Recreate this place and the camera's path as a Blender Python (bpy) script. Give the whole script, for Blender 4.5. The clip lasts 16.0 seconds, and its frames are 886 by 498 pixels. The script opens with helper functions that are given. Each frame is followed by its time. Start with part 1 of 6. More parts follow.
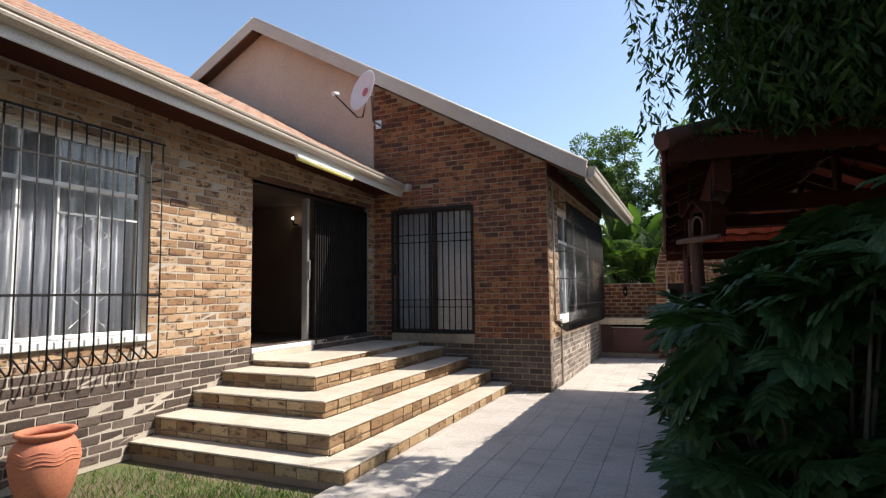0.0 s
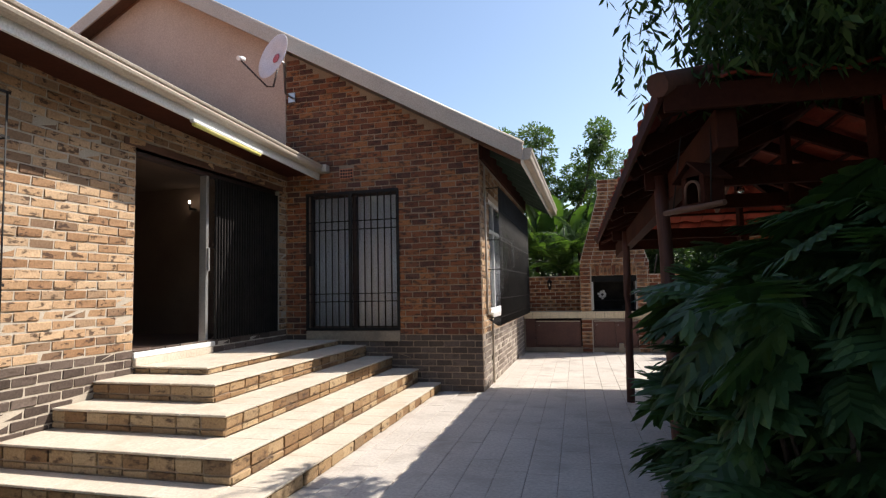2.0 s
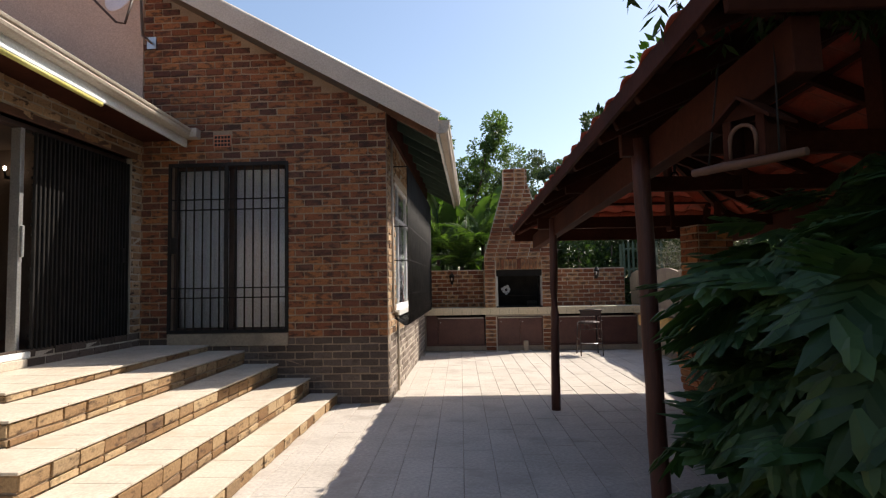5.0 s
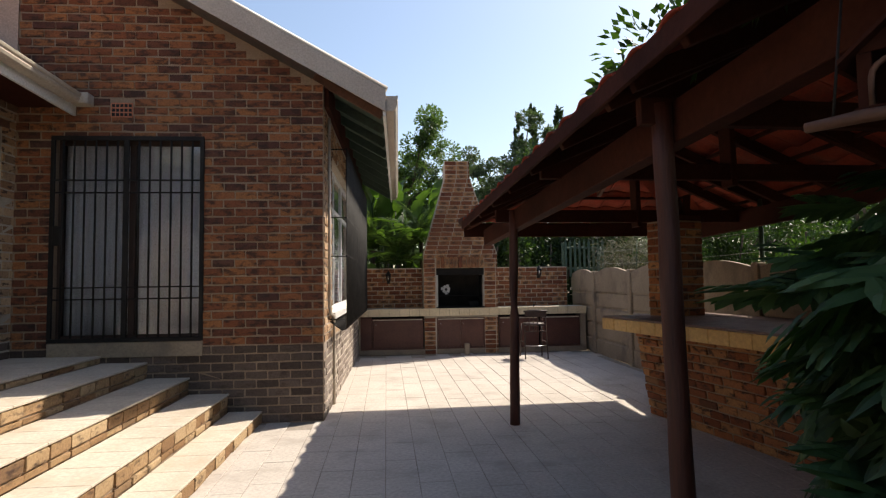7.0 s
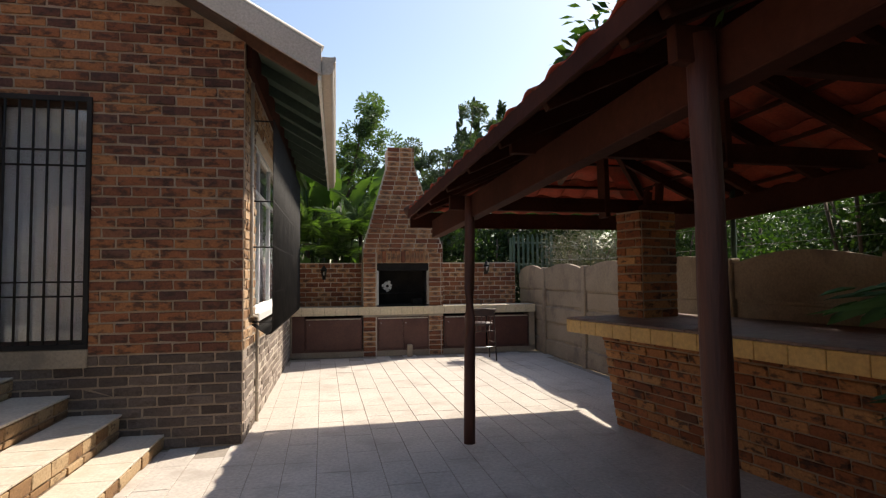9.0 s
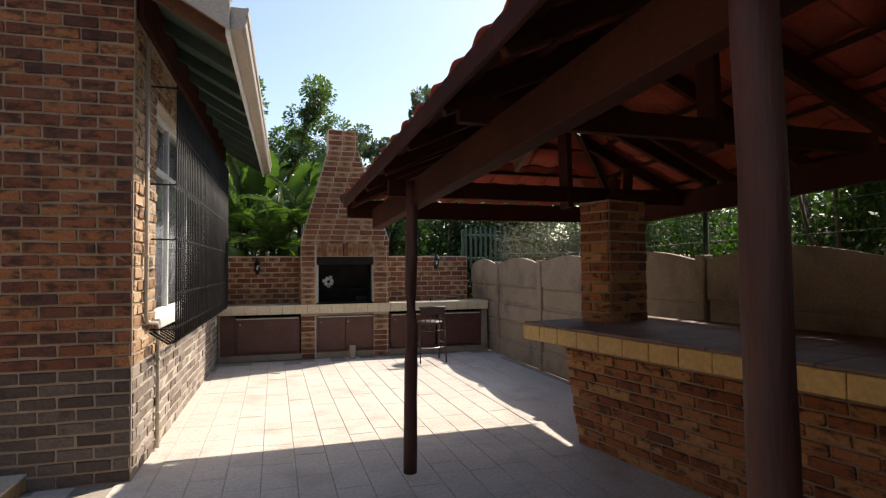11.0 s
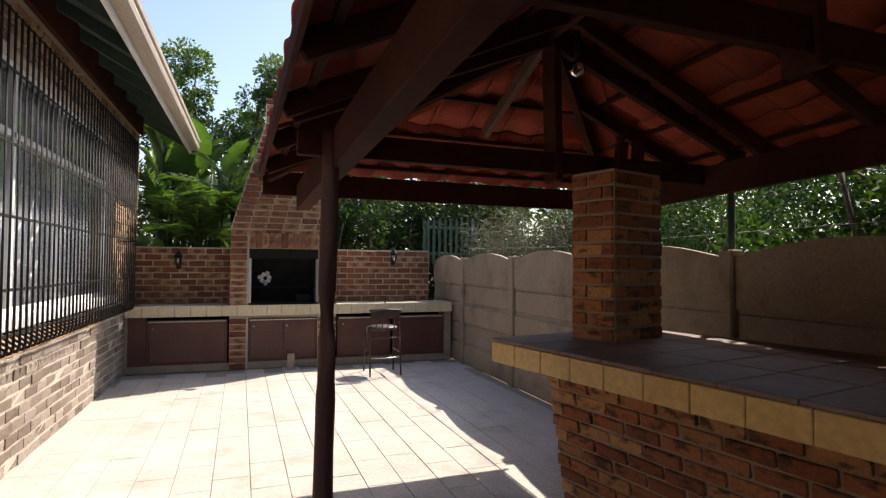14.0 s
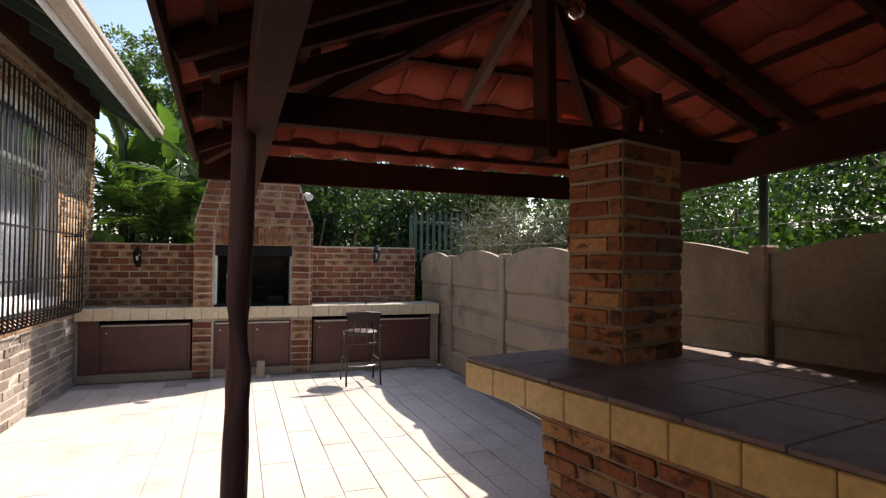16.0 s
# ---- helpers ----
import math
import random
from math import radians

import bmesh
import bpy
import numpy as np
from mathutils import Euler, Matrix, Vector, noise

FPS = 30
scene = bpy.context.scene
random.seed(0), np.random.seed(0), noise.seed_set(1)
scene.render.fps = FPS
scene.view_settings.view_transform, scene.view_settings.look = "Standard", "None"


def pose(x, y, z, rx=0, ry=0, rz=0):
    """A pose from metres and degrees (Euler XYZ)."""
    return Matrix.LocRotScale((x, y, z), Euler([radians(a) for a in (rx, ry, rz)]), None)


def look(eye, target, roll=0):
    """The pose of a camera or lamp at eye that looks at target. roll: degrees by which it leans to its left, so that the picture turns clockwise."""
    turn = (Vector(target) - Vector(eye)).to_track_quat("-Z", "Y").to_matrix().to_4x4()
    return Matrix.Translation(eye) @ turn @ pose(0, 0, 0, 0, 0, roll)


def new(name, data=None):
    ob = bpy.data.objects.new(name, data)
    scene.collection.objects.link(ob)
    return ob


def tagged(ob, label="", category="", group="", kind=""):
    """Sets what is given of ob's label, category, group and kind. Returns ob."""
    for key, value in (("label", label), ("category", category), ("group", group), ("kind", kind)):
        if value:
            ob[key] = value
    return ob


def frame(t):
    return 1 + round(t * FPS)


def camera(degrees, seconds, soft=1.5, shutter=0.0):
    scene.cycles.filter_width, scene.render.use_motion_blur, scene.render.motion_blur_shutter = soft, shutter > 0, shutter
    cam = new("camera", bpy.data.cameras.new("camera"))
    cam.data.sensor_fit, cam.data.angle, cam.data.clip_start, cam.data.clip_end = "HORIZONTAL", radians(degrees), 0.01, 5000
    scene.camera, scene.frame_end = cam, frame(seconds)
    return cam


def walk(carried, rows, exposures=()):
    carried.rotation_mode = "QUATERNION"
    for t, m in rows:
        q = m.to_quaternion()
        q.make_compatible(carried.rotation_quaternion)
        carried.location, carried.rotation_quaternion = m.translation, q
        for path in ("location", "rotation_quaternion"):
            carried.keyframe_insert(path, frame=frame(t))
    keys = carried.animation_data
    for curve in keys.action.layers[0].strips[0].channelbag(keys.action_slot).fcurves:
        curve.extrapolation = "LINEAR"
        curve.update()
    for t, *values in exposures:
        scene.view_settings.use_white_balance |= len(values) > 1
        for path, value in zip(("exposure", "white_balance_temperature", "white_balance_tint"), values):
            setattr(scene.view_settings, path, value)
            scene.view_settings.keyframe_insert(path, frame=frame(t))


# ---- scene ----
cam = camera(77.0, 16.0, soft=1.25)
PATH = [
    (0, (0.213, 0.123, 1.538), (-0.585, 1.951, 1.696), -0.7),
    (0.5, (0.014, 0.266, 1.522), (-0.695, 2.13, 1.677), -1.0),
    (1, (-0.099, 0.441, 1.506), (-0.726, 2.335, 1.66), -1.1),
    (1.5, (-0.172, 0.606, 1.468), (-0.729, 2.521, 1.619), -1.2),
    (2, (-0.259, 0.824, 1.456), (-0.761, 2.755, 1.602), -1.2),
    (2.5, (-0.331, 1.007, 1.451), (-0.784, 2.95, 1.591), -1.2),
    (3, (-0.468, 1.216, 1.436), (-0.854, 3.173, 1.574), -1.2),
    (3.5, (-0.552, 1.363, 1.436), (-0.867, 3.334, 1.568), -1.2),
    (4, (-0.6, 1.544, 1.438), (-0.847, 3.525, 1.566), -1.1),
    (6.5, (-0.911, 2.479, 1.444), (-0.805, 4.473, 1.561), -0.9),
    (7, (-0.96, 2.703, 1.448), (-0.798, 4.693, 1.562), -0.8),
    (7.5, (-0.973, 2.936, 1.454), (-0.756, 4.921, 1.566), -0.8),
    (8, (-0.983, 3.134, 1.447), (-0.707, 5.112, 1.554), -0.7),
    (8.5, (-0.959, 3.332, 1.443), (-0.632, 5.302, 1.548), -0.6),
    (9, (-0.946, 3.524, 1.448), (-0.567, 5.485, 1.546), -0.5),
    (11.5, (-0.578, 4.452, 1.51), (-0.016, 6.371, 1.572), -0.2),
    (12, (-0.485, 4.668, 1.502), (0.093, 6.581, 1.562), 0.1),
    (12.5, (-0.42, 4.836, 1.498), (0.183, 6.742, 1.557), 0.1),
    (13, (-0.328, 5.042, 1.494), (0.293, 6.942, 1.555), 0.3),
    (13.5, (-0.246, 5.247, 1.48), (0.389, 7.142, 1.537), 0.3),
    (14, (-0.142, 5.467, 1.479), (0.502, 7.36, 1.538), 0.4),
    (14.5, (-0.053, 5.633, 1.489), (0.603, 7.522, 1.543), 0.4),
    (15, (0.053, 5.783, 1.498), (0.713, 7.67, 1.548), 0.4),
    (15.5, (0.152, 5.919, 1.483), (0.808, 7.808, 1.535), 0.5),
    (16, (0.256, 6.084, 1.487), (0.903, 7.975, 1.538), 0.5),
]
walk(cam, [(t, look(eye, target, roll)) for t, eye, target, roll in PATH],
     [(0, 0.6, 6450, 11), (4, 0.56, 6750, 12), (8, 0.58, 7050, 12), (11.5, 0.74, 6950, 12), (13.5, 0.78, 6900, 13), (16, 0.98, 6800, 15)])

# ---- world and sun ----
SUN_TO = Vector((0.642, 0.391, 0.858)).normalized()
world = bpy.data.worlds.new("sky")
scene.world = world
world.use_nodes = True
sky = world.node_tree.nodes.new("ShaderNodeTexSky")
sky.sky_type, sky.sun_disc = "NISHITA", False
sky.sun_elevation = math.asin(SUN_TO.z)
sky.sun_rotation = math.atan2(SUN_TO.x, SUN_TO.y)
sky.air_density, sky.dust_density, sky.ozone_density = 1.15, 1.5, 2.0
bg = world.node_tree.nodes["Background"]
bg.inputs["Strength"].default_value = 0.14
world.node_tree.links.new(sky.outputs["Color"], bg.inputs["Color"])
sun = new("sun", bpy.data.lights.new("sun", "SUN"))
sun.data.energy, sun.data.angle, sun.data.color = 5.0, radians(0.55), (1.0, 0.95, 0.86)
sun.matrix_world = look(SUN_TO * 40, (0, 0, 0))

# ---- materials ----


def nodes_of(name, rough=0.8, metal=0.0):
    m = bpy.data.materials.new(name)
    m.use_nodes = True
    nt = m.node_tree
    b = nt.nodes["Principled BSDF"]
    b.inputs["Roughness"].default_value = rough
    b.inputs["Metallic"].default_value = metal
    return m, nt, b


def add(nt, kind, **values):
    n = nt.nodes.new(kind)
    for key, value in values.items():
        n.inputs[key].default_value = value
    return n


def ramp_of(nt, stops, source):
    r = nt.nodes.new("ShaderNodeValToRGB")
    e = r.color_ramp.elements
    while len(e) < len(stops):
        e.new(0.5)
    for el, (p, c) in zip(e, stops):
        el.position, el.color = p, (*c, 1)
    nt.links.new(source, r.inputs["Fac"])
    return r.outputs["Color"]


def mixed(nt, a, b, fac, mode="MIX"):
    n = nt.nodes.new("ShaderNodeMix")
    n.data_type, n.blend_type = "RGBA", mode
    for sock, v in ((n.inputs[6], a), (n.inputs[7], b), (n.inputs[0], fac)):
        if isinstance(v, (tuple, list)):
            sock.default_value = (*v, 1)
        elif isinstance(v, (int, float)):
            sock.default_value = v
        else:
            nt.links.new(v, sock)
    return n.outputs[2]


def noise_of(nt, scale, detail=4.0, stretch=None, rough=0.6):
    g = nt.nodes.new("ShaderNodeNewGeometry")
    n = add(nt, "ShaderNodeTexNoise", Scale=scale, Detail=detail, Roughness=rough)
    src = g.outputs["Position"]
    if stretch:
        mp = nt.nodes.new("ShaderNodeMapping")
        mp.inputs["Scale"].default_value = stretch
        nt.links.new(src, mp.inputs["Vector"])
        src = mp.outputs["Vector"]
    nt.links.new(src, n.inputs["Vector"])
    return n.outputs["Fac"]


def bumped(nt, b, fac, strength, distance):
    n = add(nt, "ShaderNodeBump", Strength=strength, Distance=distance)
    nt.links.new(fac, n.inputs["Height"])
    nt.links.new(n.outputs["Normal"], b.inputs["Normal"])


def surface(name, c0, c1, rough=0.8, big=1.5, fine=40.0, bump=0.3, depth=0.004, metal=0.0, stretch=None, stain=None, spec=0.5):
    """A two-scale surface: broad patches of c0 to c1, fine grain, and relief."""
    m, nt, b = nodes_of(name, rough, metal)
    b.inputs["Specular IOR Level"].default_value = spec
    low = noise_of(nt, big, 3, stretch)
    hi = noise_of(nt, fine, 5, stretch)
    col = ramp_of(nt, [(0.3, c0), (0.7, c1)], low)
    grain = ramp_of(nt, [(0.25, (0.72, 0.72, 0.72)), (0.75, (1.12, 1.12, 1.12))], hi)
    col = mixed(nt, col, grain, 1.0, "MULTIPLY")
    if stain:
        spots = ramp_of(nt, [(0.52, (0, 0, 0)), (0.72, (1, 1, 1))], noise_of(nt, stain[1], 6))
        col = mixed(nt, col, stain[0], spots)
    nt.links.new(col, b.inputs["Base Color"])
    bumped(nt, b, hi, bump, depth)
    return m


def brick_look(name, stops, per_object, flash=(0.055, 0.04, 0.035), flash_at=(0.5, 0.64), rough=0.88, fired=False):
    """Brick faces; fired ones carry a dark kiln blotch in the middle of many faces."""
    m, nt, b = nodes_of(name, rough)
    b.inputs["Specular IOR Level"].default_value = 0.25
    if per_object:
        rnd = nt.nodes.new("ShaderNodeObjectInfo").outputs["Random"]
    else:
        rnd = nt.nodes.new("ShaderNodeNewGeometry").outputs["Random Per Island"]
    col = ramp_of(nt, stops, rnd)
    patch = ramp_of(nt, [(flash_at[0], (0, 0, 0)), (flash_at[1], (0.85, 0.85, 0.85))], noise_of(nt, 9.0, 5, (1, 1, 2.2)))
    col = mixed(nt, col, flash, patch)
    if fired:
        co = nt.nodes.new("ShaderNodeTexCoord")
        mp = nt.nodes.new("ShaderNodeMapping")
        mp.inputs["Scale"].default_value = (4.6, 0.0, 11.5)
        nt.links.new(co.outputs["Object"], mp.inputs["Vector"])
        ln = nt.nodes.new("ShaderNodeVectorMath")
        ln.operation = "LENGTH"
        nt.links.new(mp.outputs["Vector"], ln.inputs[0])
        away = nt.nodes.new("ShaderNodeMath")
        away.operation = "MULTIPLY_ADD"
        away.inputs[1].default_value = 0.8
        nt.links.new(noise_of(nt, 26, 3), away.inputs[0])
        nt.links.new(ln.outputs["Value"], away.inputs[2])
        blot = ramp_of(nt, [(0.6, (0.8, 0.8, 0.8)), (0.76, (0, 0, 0))], away.outputs[0])
        some = ramp_of(nt, [(0.3, (0, 0, 0)), (0.6, (0.9, 0.9, 0.9))], rnd)
        col = mixed(nt, col, flash, mixed(nt, blot, some, 1.0, "MULTIPLY"))
    hi = noise_of(nt, 55, 5)
    col = mixed(nt, col, ramp_of(nt, [(0.25, (0.68, 0.66, 0.64)), (0.75, (1.18, 1.18, 1.18))], hi), 1.0, "MULTIPLY")
    nt.links.new(col, b.inputs["Base Color"])
    bumped(nt, b, hi, 0.6, 0.006)
    return m


# house brick twice: shade put into the red (gable), sunlight into the tan
SHADED_RED = [(0.0, (0.097, 0.044, 0.034)), (0.25, (0.172, 0.063, 0.035)), (0.5, (0.25, 0.088, 0.041)), (0.75, (0.35, 0.15, 0.062)), (0.9, (0.285, 0.11, 0.052)), (1.0, (0.103, 0.052, 0.042))]
SUNLIT_TAN = [(0.0, (0.27, 0.15, 0.08)), (0.35, (0.42, 0.265, 0.15)), (0.7, (0.54, 0.38, 0.24)), (1.0, (0.17, 0.1, 0.062))]
MIXED = [(0.0, (0.15, 0.05, 0.026)), (0.45, (0.27, 0.105, 0.048)), (0.8, (0.43, 0.24, 0.12)), (1.0, (0.3, 0.13, 0.06))]
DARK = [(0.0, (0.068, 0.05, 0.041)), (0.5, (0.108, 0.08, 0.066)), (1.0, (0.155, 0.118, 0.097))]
# paler copy of the dark plinth brick, with sun and bounce light in its colour
SUNLIT_DARK = [(0.0, (0.16, 0.125, 0.102)), (0.5, (0.25, 0.205, 0.172)), (1.0, (0.33, 0.28, 0.238))]
AMBER = [(0.0, (0.2, 0.062, 0.027)), (0.45, (0.34, 0.125, 0.05)), (0.8, (0.48, 0.24, 0.1)), (1.0, (0.13, 0.048, 0.03))]
SAND = [(0.0, (0.22, 0.125, 0.062)), (0.4, (0.33, 0.215, 0.115)), (0.8, (0.44, 0.32, 0.19)), (1.0, (0.16, 0.092, 0.05))]
BRICK = {(k, o): brick_look(f"brick_{k}_{'single' if o else 'joined'}", s, o, flash=(0.05, 0.03, 0.024), flash_at=f, fired=o and k == "mixed")
         for k, s, f in (("red", SHADED_RED, (0.48, 0.62)), ("tan", SUNLIT_TAN, (0.55, 0.62)), ("mixed", MIXED, (0.54, 0.66)), ("dark", DARK, (0.55, 0.75)), ("sand", SAND, (0.54, 0.68)), ("ash", SUNLIT_DARK, (0.58, 0.75)), ("amber", AMBER, (0.52, 0.64))) for o in (True, False)}
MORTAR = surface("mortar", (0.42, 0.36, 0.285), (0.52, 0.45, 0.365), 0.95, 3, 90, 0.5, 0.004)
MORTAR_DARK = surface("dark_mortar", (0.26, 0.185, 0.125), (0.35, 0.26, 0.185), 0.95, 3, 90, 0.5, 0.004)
PLASTER = surface("beige_plaster", (0.5, 0.37, 0.29), (0.58, 0.44, 0.35), 0.9, 1.2, 60, 0.25, 0.003)
TILE = surface("paving_tile", (0.45, 0.4, 0.35), (0.55, 0.495, 0.44), 0.75, 1.3, 35, 0.25, 0.003, stain=((0.35, 0.305, 0.265), 2.2), spec=0.3)
GROUT = surface("paving_joint", (0.26, 0.22, 0.18), (0.34, 0.29, 0.24), 0.95, 4, 70, 0.4, 0.003)
STEP = surface("step_tile", (0.53, 0.455, 0.365), (0.62, 0.545, 0.45), 0.65, 2.0, 40, 0.25, 0.003, stain=((0.45, 0.37, 0.28), 3.0), spec=0.3)
CREAM = surface("cream_glazed_tile", (0.62, 0.5, 0.32), (0.72, 0.6, 0.41), 0.4, 2.5, 30, 0.1, 0.002)
YELLOWTILE = surface("ochre_tile", (0.55, 0.32, 0.088), (0.66, 0.41, 0.13), 0.45, 2.5, 30, 0.12, 0.002)
GREYTOP = surface("brown_slate_tile", (0.18, 0.115, 0.092), (0.27, 0.19, 0.155), 0.62, 2.5, 25, 0.2, 0.002, spec=0.2)
TOPTILE = surface("counter_top_tile", (0.4, 0.36, 0.3), (0.5, 0.46, 0.39), 0.5, 2.5, 25, 0.15, 0.002)
GUTTER = surface("cream_gutter_paint", (0.44, 0.37, 0.3), (0.52, 0.45, 0.37), 0.5, 2.0, 50, 0.1, 0.002)
FASCIA = surface("white_fascia_paint", (0.74, 0.73, 0.7), (0.82, 0.81, 0.78), 0.5, 2.0, 50, 0.1, 0.002)
ROOFTILE = surface("orange_roof_tile", (0.35, 0.195, 0.125), (0.46, 0.27, 0.18), 0.85, 1.5, 40, 0.4, 0.004, stain=((0.26, 0.17, 0.12), 3.0))
REDTILE = surface("red_roof_tile", (0.22, 0.034, 0.018), (0.33, 0.058, 0.03), 0.85, 1.5, 40, 0.4, 0.004, stain=((0.15, 0.045, 0.03), 3.0), spec=0.25)
# weathered tile tops, darkened further to carry the shade of the trees
AGED_SHADED = surface("aged_shaded_roof_tile", (0.06, 0.028, 0.02), (0.12, 0.045, 0.03), 0.9, 2.5, 40, 0.4, 0.004, stain=((0.05, 0.04, 0.032), 4.0))
TIMBER = surface("brown_stained_timber", (0.034, 0.0095, 0.0055), (0.065, 0.02, 0.0115), 0.8, 2.0, 30, 0.4, 0.004, spec=0.12)
POLE = surface("brown_stained_pole", (0.05, 0.013, 0.008), (0.1, 0.028, 0.016), 0.6, 3.0, 24, 0.5, 0.006, stretch=(5, 5, 0.35))
RAFTER = surface("rafter_timber", (0.1, 0.045, 0.027), (0.16, 0.08, 0.048), 0.7, 2.0, 30, 0.3, 0.004)
SOFFIT = surface("green_roof_sheet", (0.05, 0.08, 0.06), (0.08, 0.12, 0.09), 0.6, 2.0, 30, 0.1, 0.003)
BLACK = surface("black_steel", (0.012, 0.011, 0.011), (0.025, 0.022, 0.02), 0.65, 5, 60, 0.1, 0.001, spec=0.2)
RUSTY = surface("dark_brown_steel", (0.03, 0.017, 0.013), (0.06, 0.03, 0.022), 0.55, 5, 60, 0.2, 0.001)
WHITE = surface("white_window_paint", (0.72, 0.72, 0.71), (0.82, 0.82, 0.8), 0.4, 5, 60, 0.08, 0.001)
ALU = surface("aluminium_frame", (0.5, 0.49, 0.47), (0.6, 0.59, 0.57), 0.35, 5, 60, 0.05, 0.001, metal=0.7)
CURTAIN = surface("white_net_curtain", (0.68, 0.69, 0.75), (0.78, 0.79, 0.84), 0.9, 3, 90, 0.1, 0.001)
GREYCURT = surface("grey_curtain", (0.8, 0.8, 0.86), (0.88, 0.88, 0.92), 0.9, 3, 90, 0.1, 0.001)
BROWNDOOR = surface("brown_painted_board", (0.08, 0.027, 0.018), (0.12, 0.043, 0.029), 0.55, 2.5, 35, 0.15, 0.002)
CONCRETE = surface("precast_concrete", (0.265, 0.205, 0.142), (0.35, 0.275, 0.2), 0.9, 1.6, 45, 0.35, 0.004, stain=((0.17, 0.13, 0.1), 2.6))
TERRA = surface("terracotta", (0.42, 0.14, 0.075), (0.54, 0.2, 0.11), 0.75, 4, 50, 0.3, 0.003)
SOOT = surface("sooty_steel", (0.008, 0.008, 0.008), (0.022, 0.02, 0.018), 0.85, 4, 40, 0.3, 0.003, spec=0.15)
STEEL = surface("stainless_steel", (0.45, 0.45, 0.45), (0.6, 0.6, 0.6), 0.3, 4, 80, 0.05, 0.001, metal=1.0)
DISHGREY = surface("light_grey_dish_paint", (0.6, 0.56, 0.57), (0.68, 0.64, 0.65), 0.5, 4, 60, 0.05, 0.001)
REDMARK = surface("red_print", (0.5, 0.09, 0.1), (0.56, 0.12, 0.12), 0.5, 8, 60, 0.05, 0.001)
INTERIOR = surface("room_wall_paint", (0.2, 0.13, 0.09), (0.25, 0.17, 0.12), 0.9, 1.5, 50, 0.1, 0.002)
CARPET = surface("dark_room_floor", (0.1, 0.06, 0.045), (0.15, 0.09, 0.065), 0.8, 2, 60, 0.3, 0.003)
BARK = surface("bark", (0.07, 0.05, 0.038), (0.13, 0.1, 0.075), 0.95, 4, 30, 0.8, 0.012, stretch=(3, 3, 0.6))
EARTH = surface("earth", (0.12, 0.09, 0.056), (0.19, 0.14, 0.088), 0.98, 0.8, 25, 0.6, 0.012, stain=((0.09, 0.12, 0.035), 0.9))
TAUPE = surface("pvc_pipe_cream", (0.5, 0.42, 0.33), (0.58, 0.5, 0.4), 0.5, 5, 60, 0.05, 0.001)
GREENSTEEL = surface("green_fence_paint", (0.05, 0.09, 0.06), (0.08, 0.13, 0.09), 0.5, 5, 60, 0.05, 0.001)
WIRE = surface("galvanised_wire", (0.16, 0.16, 0.155), (0.22, 0.22, 0.21), 0.6, 5, 60, 0.05, 0.001, metal=0.3)
LAMPYELLOW = surface("yellowed_plastic", (0.62, 0.56, 0.16), (0.7, 0.64, 0.22), 0.45, 5, 60, 0.05, 0.001)


def foliage(name, c0, c1, c2, rough=0.5, through_light=0.35):
    m, nt, b = nodes_of(name, rough)
    b.inputs["Specular IOR Level"].default_value = 0.28
    rnd = nt.nodes.new("ShaderNodeNewGeometry").outputs["Random Per Island"]
    col = ramp_of(nt, [(0.0, c0), (0.6, c1), (1.0, c2)], rnd)
    col = mixed(nt, col, ramp_of(nt, [(0.3, (0.75, 0.75, 0.75)), (0.7, (1.15, 1.15, 1.1))], noise_of(nt, 3.0, 3)), 1.0, "MULTIPLY")
    nt.links.new(col, b.inputs["Base Color"])
    tr = nt.nodes.new("ShaderNodeBsdfTranslucent")
    nt.links.new(mixed(nt, col, (1.3, 1.5, 0.5), 1.0, "MULTIPLY"), tr.inputs["Color"])
    mx = nt.nodes.new("ShaderNodeMixShader")
    mx.inputs["Fac"].default_value = through_light
    nt.links.new(b.outputs["BSDF"], mx.inputs[1])
    nt.links.new(tr.outputs["BSDF"], mx.inputs[2])
    nt.links.new(mx.outputs["Shader"], nt.nodes["Material Output"].inputs["Surface"])
    return m


LEAF_DARK = foliage("dark_leaves", (0.017, 0.034, 0.015), (0.03, 0.058, 0.022), (0.05, 0.085, 0.03))
LEAF_MID = foliage("mid_green_leaves", (0.019, 0.042, 0.013), (0.037, 0.078, 0.021), (0.066, 0.115, 0.032))
LEAF_BLUE = foliage("grey_green_leaves", (0.04, 0.06, 0.04), (0.065, 0.095, 0.06), (0.1, 0.13, 0.08))
LEAF_LIGHT = foliage("sunlit_leaves", (0.05, 0.085, 0.035), (0.085, 0.135, 0.055), (0.13, 0.19, 0.08), 0.4, 0.45)
LEAF_BIG = foliage("paddle_leaf", (0.028, 0.056, 0.02), (0.055, 0.1, 0.03), (0.11, 0.17, 0.045), 0.35, 0.5)
LEAF_FERN = foliage("lobed_leaf", (0.026, 0.058, 0.022), (0.042, 0.09, 0.032), (0.07, 0.12, 0.045), 0.5, 0.25)
LEAF_DRY = foliage("dry_twigs", (0.11, 0.105, 0.085), (0.16, 0.15, 0.125), (0.22, 0.21, 0.175), 0.8, 0.15)
GRASS = foliage("grass_blades", (0.06, 0.12, 0.025), (0.1, 0.18, 0.04), (0.2, 0.22, 0.08), 0.6, 0.3)

GLASS, nt_g, b_g = nodes_of("window_glass", 0.02)
b_g.inputs["Base Color"].default_value = (0.95, 0.97, 0.98, 1)
b_g.inputs["Transmission Weight"].default_value = 1.0
b_g.inputs["IOR"].default_value = 1.45
BULB, nt_b, b_b = nodes_of("lit_bulb", 0.4)
b_b.inputs["Emission Color"].default_value = (1.0, 0.9, 0.75, 1)
